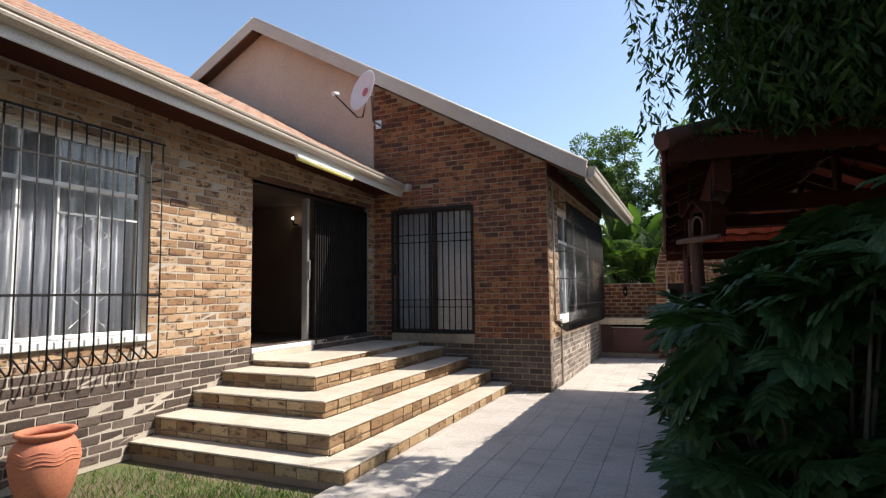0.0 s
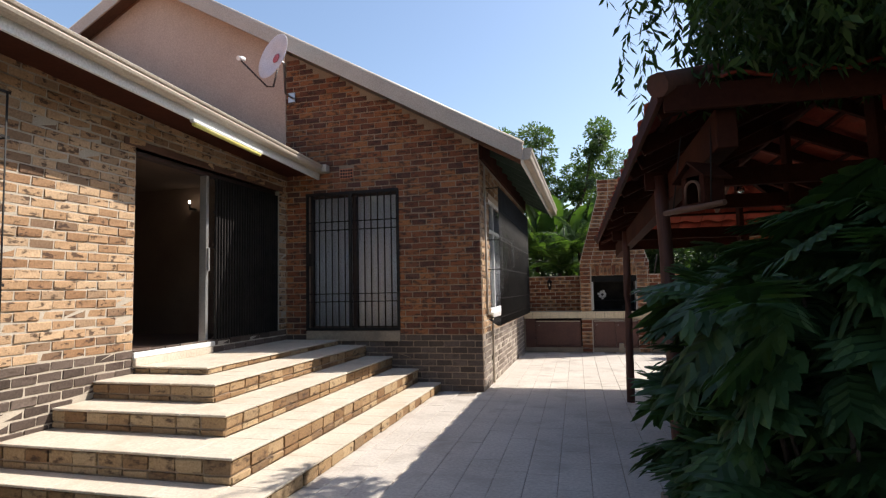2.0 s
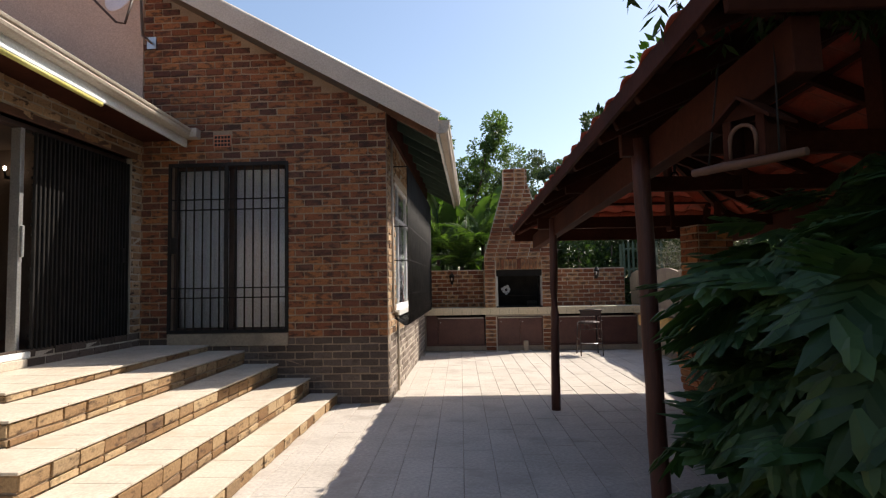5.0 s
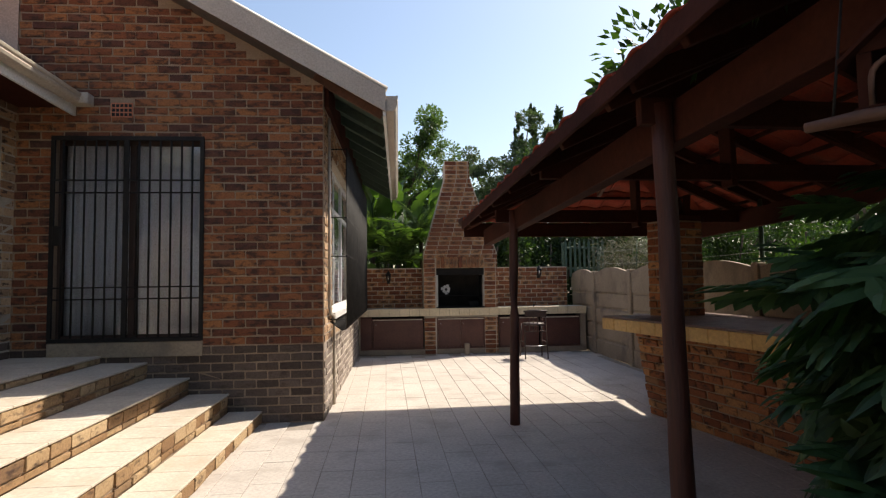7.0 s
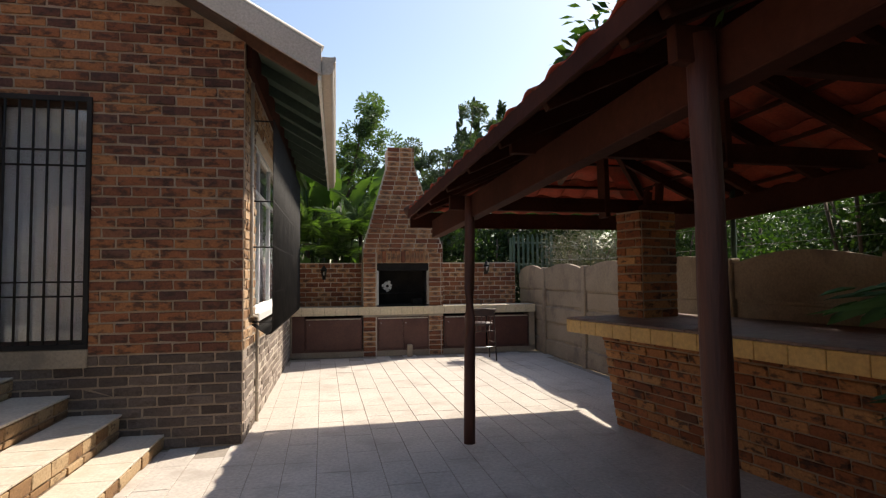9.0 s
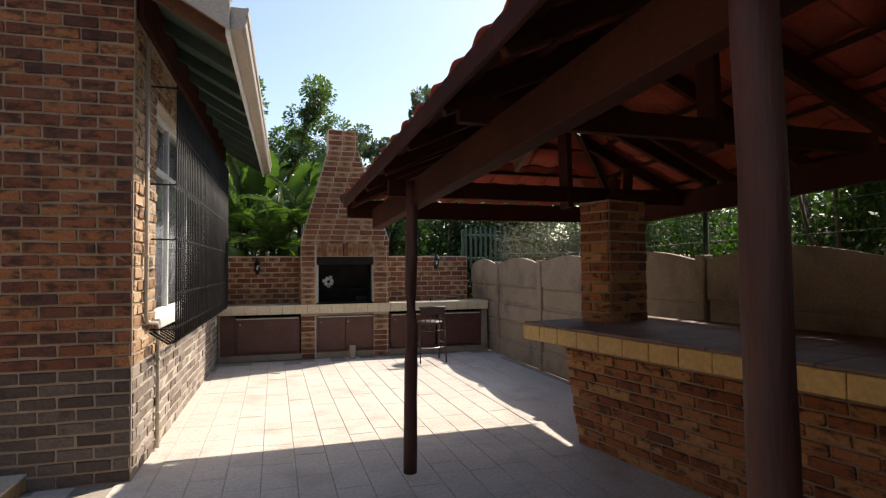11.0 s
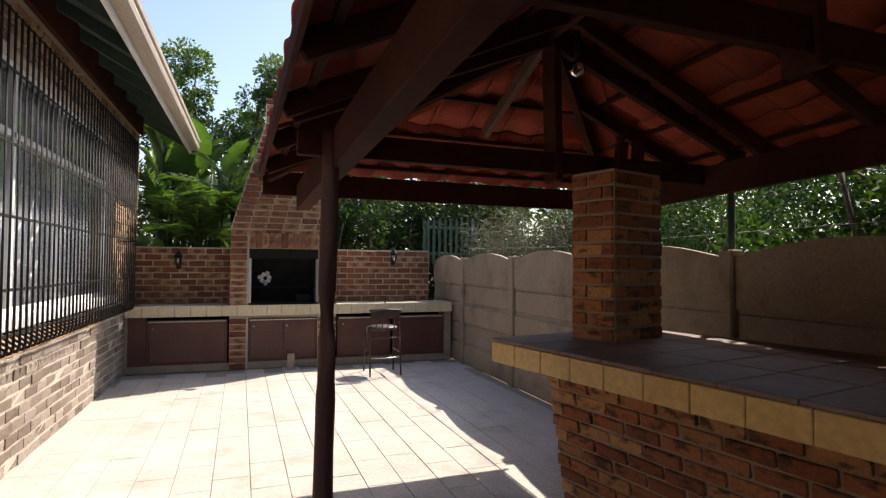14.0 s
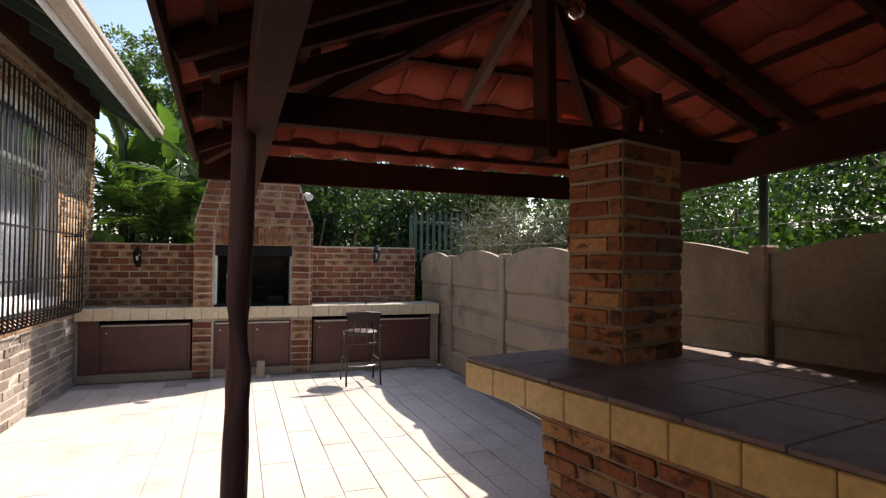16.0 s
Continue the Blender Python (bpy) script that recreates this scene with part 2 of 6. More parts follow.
b_b.inputs["Emission Strength"].default_value = 14.0

# ---- building blocks ----


def cuboid(bm, x0, x1, y0, y1, z0, z1, bevel=0.0):
    m = Matrix.LocRotScale(((x0 + x1) / 2, (y0 + y1) / 2, (z0 + z1) / 2), None, (abs(x1 - x0), abs(y1 - y0), abs(z1 - z0)))
    r = bmesh.ops.create_cube(bm, size=1, matrix=m)
    if bevel:
        edges = list({e for v in r["verts"] for e in v.link_edges})
        bmesh.ops.bevel(bm, geom=edges, offset=bevel, segments=1, affect="EDGES")
    return bm


def box(x0, x1, y0, y1, z0, z1, bevel=0.0):
    return cuboid(bmesh.new(), x0, x1, y0, y1, z0, z1, bevel)


def beam_bm(a, b, w, h, bevel=0.004, bm=None):
    """A rectangular bar from a to b; w across, h upright."""
    bm = bm or bmesh.new()
    a, b = Vector(a), Vector(b)
    d = b - a
    q = d.to_track_quat("Y", "Z")
    m = Matrix.LocRotScale((a + b) / 2, q, (w, d.length, h))
    r = bmesh.ops.create_cube(bm, size=1, matrix=m)
    if bevel:
        edges = list({e for v in r["verts"] for e in v.link_edges})
        bmesh.ops.bevel(bm, geom=edges, offset=bevel, segments=1, affect="EDGES")
    return bm


def rod(points, radius, sides=8, bm=None, radii=None):
    """A round bar through the points, closed at both ends."""
    bm = bm or bmesh.new()
    pts = [Vector(p) for p in points]
    rings = []
    for i, p in enumerate(pts):
        d = (pts[min(i + 1, len(pts) - 1)] - pts[max(i - 1, 0)]).normalized()
        q = d.to_track_quat("Z", "Y")
        r = radii[i] if radii else radius
        rings.append([bm.verts.new(p + q @ Vector((r * math.cos(k * math.tau / sides), r * math.sin(k * math.tau / sides), 0))) for k in range(sides)])
    for a, b in zip(rings, rings[1:]):
        for k in range(sides):
            f = bm.faces.new((a[k], a[(k + 1) % sides], b[(k + 1) % sides], b[k]))
            f.smooth = True
    bm.faces.new(rings[0][::-1])
    bm.faces.new(rings[-1])
    return bm


def lathe(profile, sides=32, bm=None, centre=(0, 0, 0)):
    bm = bm or bmesh.new()
    c = Vector(centre)
    rings = [[bm.verts.new(c + Vector((r * math.cos(k * math.tau / sides), r * math.sin(k * math.tau / sides), z))) for k in range(sides)] for r, z in profile]
    for a, b in zip(rings, rings[1:]):
        for k in range(sides):
            f = bm.faces.new((a[k], a[(k + 1) % sides], b[(k + 1) % sides], b[k]))
            f.smooth = True
    return bm


def prism(outline, depth_axis, lo, hi, bm=None):
    """An outline of 2D points pushed along one axis: 'x' takes (y, z), 'y' takes (x, z), 'z' takes (x, y)."""
    bm = bm or bmesh.new()
    put = {"x": lambda p, d: (d, p[0], p[1]), "y": lambda p, d: (p[0], d, p[1]), "z": lambda p, d: (p[0], p[1], d)}[depth_axis]
    a = [bm.verts.new(put(p, lo)) for p in outline]
    b = [bm.verts.new(put(p, hi)) for p in outline]
    n = len(outline)
    fs = [bm.faces.new(a), bm.faces.new(b[::-1])]
    for i in range(n):
        fs.append(bm.faces.new((a[i], b[i], b[(i + 1) % n], a[(i + 1) % n])))
    bmesh.ops.recalc_face_normals(bm, faces=fs)
    return bm


def mesh_from(bm, name, material):
    me = bpy.data.meshes.new(name)
    bm.to_mesh(me)
    bm.free()
    me.materials.append(material)
    return me


def part(name, bm, material, parent, label=""):
    ob = new(name, mesh_from(bm, name, material))
    ob.parent = parent
    if material is GLASS:
        ob.visible_shadow = False
    return tagged(ob, label)


def thing(name, label, category, group="", kind="", at=(0, 0, 0)):
    ob = new(name)
    ob.location = at
    ob.empty_display_size = 0.1
    return tagged(ob, label, category, group, kind)


def solid(name, bm, material, label, category, group="", kind=""):
    return tagged(new(name, mesh_from(bm, name, material)), label, category, group, kind)


def raw_mesh(name, verts, faces, material):
    me = bpy.data.meshes.new(name)
    me.from_pydata(verts, [], faces)
    me.materials.append(material)
    me.update()
    return me


# ---- bricks ----
BL, BC, JOINT = 0.2304, 0.0898, 0.016


def chamfered(l, d, h, c):
    bm = bmesh.new()
    r = bmesh.ops.create_cube(bm, size=1, matrix=Matrix.Diagonal((l, d, h, 1)))
    bmesh.ops.bevel(bm, geom=list({e for v in r["verts"] for e in v.link_edges}), offset=c, segments=1, affect="EDGES")
    return bm


BRICK_MESH = {}
for kind_ in ("red", "tan", "mixed", "dark", "sand", "ash", "amber"):
    for v_ in range(3):
        bm_ = chamfered(BL - JOINT, 0.05, BC - JOINT, 0.005)
        rng_ = random.Random(v_ + 7)
        for v in bm_.verts:
            v.co += Vector((rng_.uniform(-1, 1), rng_.uniform(-1, 1), rng_.uniform(-1, 1))) * 0.0042
        BRICK_MESH[kind_, v_] = mesh_from(bm_, "brick", BRICK[kind_, True])


def lay_bricks(parent, origin, along, normal, length, height, kind_at, holes=(), top=None, singles=300, focus=None, seed=0, start=0.0, lift=0.007, course=BC, unit=BL):
    """Running-bond bricks on a wall face. kind_at(u, z) names the look; top(u) gives the height at which the wall ends; the first
    `singles` bricks nearest to focus (u, z) are objects of their own, the rest one joined part."""
    rng = random.Random(seed)
    o, a, n = Vector(origin), Vector(along).normalized(), Vector(normal).normalized()
    up = n.cross(a) if n.cross(a).z > 0 else a.cross(n)
    laid = []
    for r in range(int(height / course) + 1):
        z = (r + 0.5) * course
        if z + course * 0.45 > height + 0.02:
            break
        cuts = sorted((h[0], h[1]) for h in holes if h[2] < z < h[3])
        spans, u = [], start
        for c0, c1 in cuts:
            if c0 > u:
                spans.append((u, c0))
            u = max(u, c1)
        if u < length:
            spans.append((u, length))
        for s0, s1 in spans:
            k = math.floor((s0 - (r % 2) * unit / 2) / unit)
            while True:
                b0 = k * unit + (r % 2) * unit / 2
                k += 1
                if b0 >= s1:
                    break
                e0, e1 = max(b0, s0), min(b0 + unit, s1)
                if e1 - e0 < 0.035:
                    continue
                mid = (e0 + e1) / 2
                if top and z + course / 2 > top(mid):
                    continue
                laid.append((mid, z, e1 - e0))
    if focus:
        laid.sort(key=lambda b: (b[0] - focus[0]) ** 2 + (b[1] - focus[1]) ** 2)
    basis = Matrix((a, n, up)).transposed().to_4x4()
    verts, faces, joined_kind = {}, {}, set()
    for i, (u, z, l) in enumerate(laid):
        k = kind_at(u, z)
        push = lift + rng.uniform(-0.005, 0.008) - 0.025
        place = o + a * u + up * z + n * push
        tilt = Matrix.Rotation(rng.uniform(-0.006, 0.006), 4, "Y")
        scale = Matrix.Diagonal(((l - JOINT) / (BL - JOINT), 1, (course - JOINT) / (BC - JOINT), 1))
        m = Matrix.Translation(place) @ basis @ tilt @ scale
        if i < singles:
            ob = new("brick", BRICK_MESH[k, rng.randrange(3)])
            ob.parent = parent
            ob.matrix_basis = m
        else:
            vs, fs = verts.setdefault(k, []), faces.setdefault(k, [])
            src = BRICK_MESH[k, rng.randrange(3)]
            base = len(vs)
            vs.extend(m @ v.co for v in src.vertices)
            fs.extend([tuple(base + j for j in p.vertices) for p in src.polygons])
    for k in verts:
        ob = new("brickwork", raw_mesh("brickwork", verts[k], faces[k], BRICK[k, False]))
        ob.parent = parent
        tagged(ob, kind="stuff")


def slab_with_holes(u0, u1, z0, z1, holes, put):
    """Boxes that fill a wall's rectangle around its openings; put(ua, ub, za, zb) adds one."""
    us = sorted({u0, u1, *[h[0] for h in holes], *[h[1] for h in holes]})
    us = [u for u in us if u0 <= u <= u1]
    for a, b in zip(us, us[1:]):
        mid = (a + b) / 2
        z = z0
        for h in sorted((h for h in holes if h[0] < mid < h[1]), key=lambda h: h[2]):
            if h[2] > z:
                put(a, b, z, h[2])
            z = h[3]
        if z < z1:
            put(a, b, z, z1)

# ---- plan (metres) ----
FY = 8.707          # face of the gable wall with the barred sliding door
SX = -1.747         # side wall of the gable block
LX = -4.877         # wall of the left wing
LAND = 0.73         # landing
SILL = 0.86
EAVE_X, EAVE_Z = -4.22, 3.32
BACK_Y = 14.32      # garden wall behind the braai
BRAAI_Y = 13.8      # face of the braai
FENCE_X = 2.9

# ---- ground ----
bm = bmesh.new()
bmesh.ops.create_grid(bm, x_segments=60, y_segments=60, size=400)
for v in bm.verts:
    v.co.z = -0.06 + (0.04 * noise.noise(v.co * 0.05) if v.co.length > 60 else 0)
solid("ground", bm, EARTH, "bare brown garden soil with sparse grass", "ground", kind="structure")

paving = thing("paving", "pale beige concrete paving tiles laid in strips", "paving", kind="structure")
part("paving_bed", box(-2.4, FENCE_X, -3.5, BRAAI_Y, -0.05, -0.006), GROUT, paving)

# ---- left wing ----
left_wall = thing("wall_west", "face brick house wall with dark plinth courses", "wall", kind="structure")
LW_HOLES = [(0.6, 4.17, 1.15, 3.05), (5.66, 8.5, SILL, 3.04)]
bm = bmesh.new()
slab_with_holes(-3.2, FY, -0.05, 3.6, LW_HOLES, lambda a, b, c, d: cuboid(bm, LX - 0.24, LX + 0.001, a, b, c, d))
part("wall_core", bm, MORTAR, left_wall)
room = thing("room_shell", "plain brown painted room behind the open sliding door", "room", kind="structure")
bm = bmesh.new()
cuboid(bm, LX - 4.3, LX - 4.2, -3.2, 8.6, 0.7, 3.4)
cuboid(bm, LX - 4.2, LX - 0.24, 8.6, 8.7, 0.7, 3.4)
cuboid(bm, LX - 4.2, LX - 0.24, -3.3, -3.2, 0.7, 3.4)
part("room_wall", bm, INTERIOR, room)
part("room_floor", box(LX - 4.2, LX - 0.24, -3.2, 8.6, 0.7, SILL - 0.03), CARPET, room)
part("room_ceiling", box(LX - 4.2, LX - 0.24, -3.2, 8.6, 3.22, 3.3), INTERIOR, room)
part("curtain_partition", box(LX - 2.0, LX - 1.9, 4.6, 4.7, SILL, 3.2), INTERIOR, room)

house_roof = thing("roof_west", "orange concrete tile roof of the left wing with cream gutter", "roof", kind="structure")
PITCH = radians(29)


def tile_bm(w, l, wave, thick):
    """One roof tile: two waves across, a thick butt edge; x across, y up the slope."""
    bm = bmesh.new()
    n = 10
    rows = []
    for y, lift in ((0.0, 0.012), (l + 0.03, 0.0)):
        for dz in (0.0, -thick):
            rows.append([bm.verts.new((w * (i / n - 0.5), y, lift + dz + wave * math.sin(i / n * math.tau * 1.0))) for i in range(n + 1)])
    top0, low0, top1, low1 = rows
    for i in range(n):
        for quad in ((top0[i], top0[i + 1], top1[i + 1], top1[i]), (low0[i + 1], low0[i], low1[i], low1[i + 1]), (low0[i], low0[i + 1], top0[i + 1], top0[i]), (top1[i], top1[i + 1], low1[i + 1], low1[i])):
            f = bm.faces.new(quad)
            f.smooth = True
    bm.faces.new((low0[0], top0[0], top1[0], low1[0]))
    bm.faces.new((top0[-1], low0[-1], low1[-1], top1[-1]))
    return bm


def lay_tiles(parent, mesh, origin, along, upslope, width, rise, w, l, inside=None, cap=300, jitter=0.004, seed=3):
    o, a, u = Vector(origin), Vector(along).normalized(), Vector(upslope).normalized()
    n = a.cross(u)
    if n.z < 0:
        n = -n
    basis = Matrix((a, u, n)).transposed().to_4x4()
    rng = random.Random(seed)
    count = 0
    for j in range(int(rise / l) + 1):
        for i in range(int(width / w) + 1):
            x, y = (i + 0.5) * w, j * l
            if x > width + 0.02 or (inside and not inside(x, y + l * 0.5)):
                continue
            if count >= cap:
                return
            ob = new("roof_tile", mesh)
            ob.parent = parent
            ob.matrix_basis = Matrix.Translation(o + a * x + u * y + n * rng.uniform(0, jitter)) @ basis @ Matrix.Rotation(rng.uniform(-0.008, 0.008), 4, "Z")
            count += 1


ROOF_TILE = mesh_from(tile_bm(0.3, 0.33, 0.026, 0.022), "roof_tile", ROOFTILE)
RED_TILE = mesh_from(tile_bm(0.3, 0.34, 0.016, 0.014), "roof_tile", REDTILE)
RED_TILE.materials.append(AGED_SHADED)          # the sky side is dark with age, and tree shade is put into its colour
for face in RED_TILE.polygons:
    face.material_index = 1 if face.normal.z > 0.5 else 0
up_w = Vector((-math.cos(PITCH), 0, math.sin(PITCH)))
lay_tiles(house_roof, ROOF_TILE, (EAVE_X - 0.06, 0.0, EAVE_Z + 0.105), (0, 1, 0), up_w, FY + 0.02, 3.4, 0.3, 0.33)
run = 5.2
bm = prism([(EAVE_X - 0.1, EAVE_Z + 0.08), (EAVE_X - 0.1 - run, EAVE_Z + 0.08 + run * math.tan(PITCH)), (EAVE_X - 0.1 - run, EAVE_Z - 0.035 + run * math.tan(PITCH)), (EAVE_X - 0.1, EAVE_Z + 0.035)], "y", -3.3, FY - 0.01)
part("roof_deck", bm, ROOFTILE, house_roof)
bm = box(EAVE_X - 0.09, EAVE_X - 0.06, -3.3, FY - 0.012, EAVE_Z - 0.11, EAVE_Z + 0.055, 0.003)
part("fascia", bm, FASCIA, house_roof, "white painted fascia board")
gut = [(0, 0.19), (0.1, 0.19), (0.115, 0.2), (0.125, 0.185), (0.118, 0.15), (0.1, 0.135), (0.11, 0.1), (0.1, 0.06), (0.075, 0.035), (0, 0.03)]
bm = prism([(EAVE_X - 0.057 + x, EAVE_Z - 0.035 + 0.6 * z) for x, z in gut], "y", -3.3, FY - 0.16)
part("gutter", bm, GUTTER, house_roof, "cream moulded metal gutter")
part("soffit", box(LX + 0.004, EAVE_X - 0.092, -3.3, FY - 0.012, EAVE_Z - 0.02, EAVE_Z), TIMBER, house_roof, "dark brown eave soffit")
part("gutter_end_flashing", box(EAVE_X - 0.05, EAVE_X + 0.12, FY - 0.15, FY - 0.02, EAVE_Z - 0.02, EAVE_Z + 0.1, 0.01), GUTTER, house_roof)

# tube lamp under the eave
tube_lamp = thing("tube_lamp", "unlit yellowed fluorescent tube lamp under the white fascia", "lamp")
part("lamp_body", box(EAVE_X - 0.06, EAVE_X - 0.01, 5.75, 7.05, EAVE_Z - 0.15, EAVE_Z - 0.112, 0.006), WHITE, tube_lamp)
part("diffuser", rod([(EAVE_X - 0.035, 5.78, EAVE_Z - 0.162), (EAVE_X - 0.035, 7.02, EAVE_Z - 0.162)], 0.024, 10), LAMPYELLOW, tube_lamp, "yellowed tube")

# the eave falls gently towards the gable wall
FALL = Matrix.Translation((0, FY, EAVE_Z)) @ Matrix.Rotation(-math.atan(0.038), 4, "X") @ Matrix.Translation((0, -FY, -EAVE_Z))
for ob in list(house_roof.children) + list(tube_lamp.children):
    ob.matrix_basis = FALL @ ob.matrix_basis

# ---- gable block ----
gable = thing("wall_north", "tall face brick gable wall with plastered upper part", "wall", kind="structure")
APEX_X, APEX_Z = -7.45, 6.98
SLOPE = 0.561


def gable_top(x):
    return APEX_Z - 0.2 - SLOPE * abs(x - APEX_X)


DOOR_N = (-4.49, -3.0, 0.87, 2.99)
bm = bmesh.new()
slab_with_holes(LX - 0.2, SX, -0.05, 3.15, [DOOR_N], lambda a, b, c, d: cuboid(bm, a, b, FY + 0.001, FY + 0.24, c, d))
prism([(LX - 0.2, 3.15), (SX, 3.15), (SX, gable_top(SX)), (LX - 0.2, gable_top(LX - 0.2))], "y", FY + 0.001, FY + 0.24, bm)
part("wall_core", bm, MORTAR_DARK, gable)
bm = prism([(-14.0, 3.0), (LX + 0.002, 3.0), (LX + 0.002, gable_top(LX) + 0.05), (APEX_X, APEX_Z - 0.15), (-14.0, APEX_Z - 0.15 - SLOPE * 6.4)], "y", FY - 0.016, FY + 0.22)
part("plaster_panel", bm, PLASTER, gable, "beige plastered gable panel")

side = thing("wall_east", "face brick side wall of the gable block with dark plinth", "wall", kind="structure")
SIDE_END = 14.55
WIN_S = (9.42, 13.1, 1.08, 2.95)
bm = bmesh.new()
slab_with_holes(FY + 0.24, SIDE_END, -0.05, 3.4, [WIN_S], lambda a, b, c, d: cuboid(bm, SX - 0.24, SX + 0.001, a, b, c, d))
part("wall_core", bm, MORTAR, side)
dark_room = thing("room_shell", "unlit room behind the barred windows", "room", kind="structure")
bm = bmesh.new()
cuboid(bm, -6.6, -6.5, FY + 0.25, SIDE_END, 0.7, 3.3)
cuboid(bm, -6.5, SX - 0.25, SIDE_END - 0.1, SIDE_END, 0.7, 3.3)
cuboid(bm, -6.5, SX - 0.25, FY + 0.25, SIDE_END - 0.11, 3.2, 3.3)
cuboid(bm, -6.5, SX - 0.25, FY + 0.25, SIDE_END - 0.11, 0.7, 0.84)
part("room_wall", bm, INTERIOR, dark_room)

main_roof = thing("roof_north", "tiled gable roof with beige bargeboard and cream gutter", "roof", kind="structure")
RX = -1.07                       # outer eave
RZ = APEX_Z - SLOPE * (RX - APEX_X)
ROOF_Y0, ROOF_Y1 = FY - 0.33, 14.75
for sgn, far in ((1, RX), (-1, -14.0)):
    za, zb = APEX_Z, APEX_Z - SLOPE * abs(far - APEX_X)
    bm = prism([(APEX_X, za), (far, zb), (far, zb - 0.06), (APEX_X, za - 0.06)], "y", ROOF_Y0 + 0.03, ROOF_Y1)
    part("roof_deck", bm, ROOFTILE, main_roof)
    bm = prism([(APEX_X, za + 0.03), (far, zb + 0.03), (far, zb - 0.2), (APEX_X, za - 0.2)], "y", ROOF_Y0, ROOF_Y0 + 0.028)
    part("bargeboard", bm, GUTTER, main_roof, "beige painted bargeboard")
    bm = rod([(APEX_X, ROOF_Y0 + 0.05, za + 0.03), (far, ROOF_Y0 + 0.05, zb + 0.03)], 0.05, 10)
    part("verge_capping", bm, GUTTER, main_roof, "beige verge capping tiles")
    bm = prism([(APEX_X, za - 0.064), (far - 0.02 * sgn, zb - 0.064), (far - 0.02 * sgn, zb - 0.1), (APEX_X, za - 0.1)], "y", ROOF_Y0 + 0.03, FY - 0.02)
    part("verge_soffit", bm, RAFTER, main_roof)
# open eave with rafters along the side wall
bm = prism([(SX - 0.02, RZ + SLOPE * (RX - SX) - 0.066), (RX - 0.02, RZ - 0.066), (RX - 0.02, RZ - 0.076), (SX - 0.02, RZ + SLOPE * (RX - SX) - 0.076)], "y", FY + 0.02, ROOF_Y1)
part("eave_sheet", bm, SOFFIT, main_roof, "dark green roof sheeting")
for i in range(10):
    y = FY + 0.06 + i * 0.66
    part("rafter", beam_bm((SX - 0.1, y, RZ + SLOPE * (RX - SX + 0.1) - 0.137), (RX - 0.04, y, RZ - 0.12), 0.04, 0.115), RAFTER if i == 0 else SOFFIT, main_roof)
part("eave_fascia", box(RX - 0.03, RX, FY - 0.3, ROOF_Y1, RZ - 0.24, RZ - 0.03, 0.003), FASCIA, main_roof, "white fascia board")
bm = prism([(RX + 0.003 + x, RZ - 0.22 + z) for x, z in gut], "y", ROOF_Y0 + 0.03, ROOF_Y1)
part("gutter", bm, GUTTER, main_roof, "cream moulded metal gutter")
part("wall_plate", box(SX + 0.002, SX + 0.05, FY + 0.05, SIDE_END, RZ + SLOPE * (RX - SX) - 0.42, RZ + SLOPE * (RX - SX) - 0.03, 0.004), TIMBER, main_roof)

# ---- steps ----
# each step: outer x, front y, top z
STEPS = [(-2.39, 4.02, 0.126), (-2.72, 4.3, 0.316), (-3.12, 4.78, 0.49), (-3.54, 5.2, 0.655), (-3.99, 5.69, LAND)]
steps = thing("entrance_steps", "brick entrance steps with pale sandy tile treads", "steps", kind="structure")
for i, (x, y, z) in enumerate(STEPS):
    z0 = STEPS[i - 1][2] - 0.02 if i else -0.06
    part("step_core", box(LX + 0.006, x - 0.012, y + 0.012, FY - 0.004, z0, z - 0.018), MORTAR_DARK, steps)
TREAD = 0.41


def tread_tiles(i, x, y, z):
    """Square-ish tread tiles along both legs of the L, mitred at the corner by two end tiles."""
    nx = STEPS[i + 1][0] if i + 1 < len(STEPS) else LX + 0.01
    ny = STEPS[i + 1][1] if i + 1 < len(STEPS) else FY - 0.01
    lip = 0.016
    rects = []
    if i + 1 < len(STEPS):
        n = 12
        ys = [ny + (FY - 0.006 - ny) * k / n for k in range(n + 1)]
        rects += [(nx + 0.002, x + lip, a, b) for a, b in zip(ys, ys[1:])]
        n = max(3, round((nx - LX) / 0.4))
        xs = [LX + 0.01 + (nx - LX - 0.01) * k / n for k in range(n + 1)]
        rects += [(a, b, y - lip, ny - 0.002) for a, b in zip(xs, xs[1:])]
        rects.append((nx + 0.002, x + lip, y - lip, ny - 0.002))
    else:
        n, k = 8, 3
        for p in range(n):
            for q in range(k):
                rects.append((LX + 0.01 + (x + lip - LX - 0.01) * q / k, LX + 0.01 + (x + lip - LX - 0.01) * (q + 1) / k, y - lip + (FY - 0.006 - y + lip) * p / n, y - lip + (FY - 0.006 - y + lip) * (p + 1) / n))
    for a, b, c, d in rects:
        part("tread_tile", box(a + 0.002, b - 0.002, c + 0.002, d - 0.002, z - 0.018, z, 0.003), STEP, steps)


for i, s in enumerate(STEPS):
    tread_tiles(i, *s)

# ---- sliding door of the left wing ----
door_w = thing("door_1", "open aluminium sliding door with white sill", "door", kind="structure")
part("sill", box(LX - 0.2, LX + 0.03, 5.66, 6.96, SILL - 0.05, SILL + 0.01, 0.006), WHITE, door_w, "white door sill")
part("sill_step", box(LX - 0.02, LX + 0.05, 5.66, 6.9, LAND, SILL - 0.052, 0.004), STEP, door_w)
part("frame_jamb", box(LX - 0.16, LX - 0.06, 6.88, 6.93, SILL, 2.98, 0.004), ALU, door_w)
part("frame_head", box(LX - 0.16, LX - 0.06, 5.67, 8.49, 2.98, 3.03, 0.004), RUSTY, door_w)
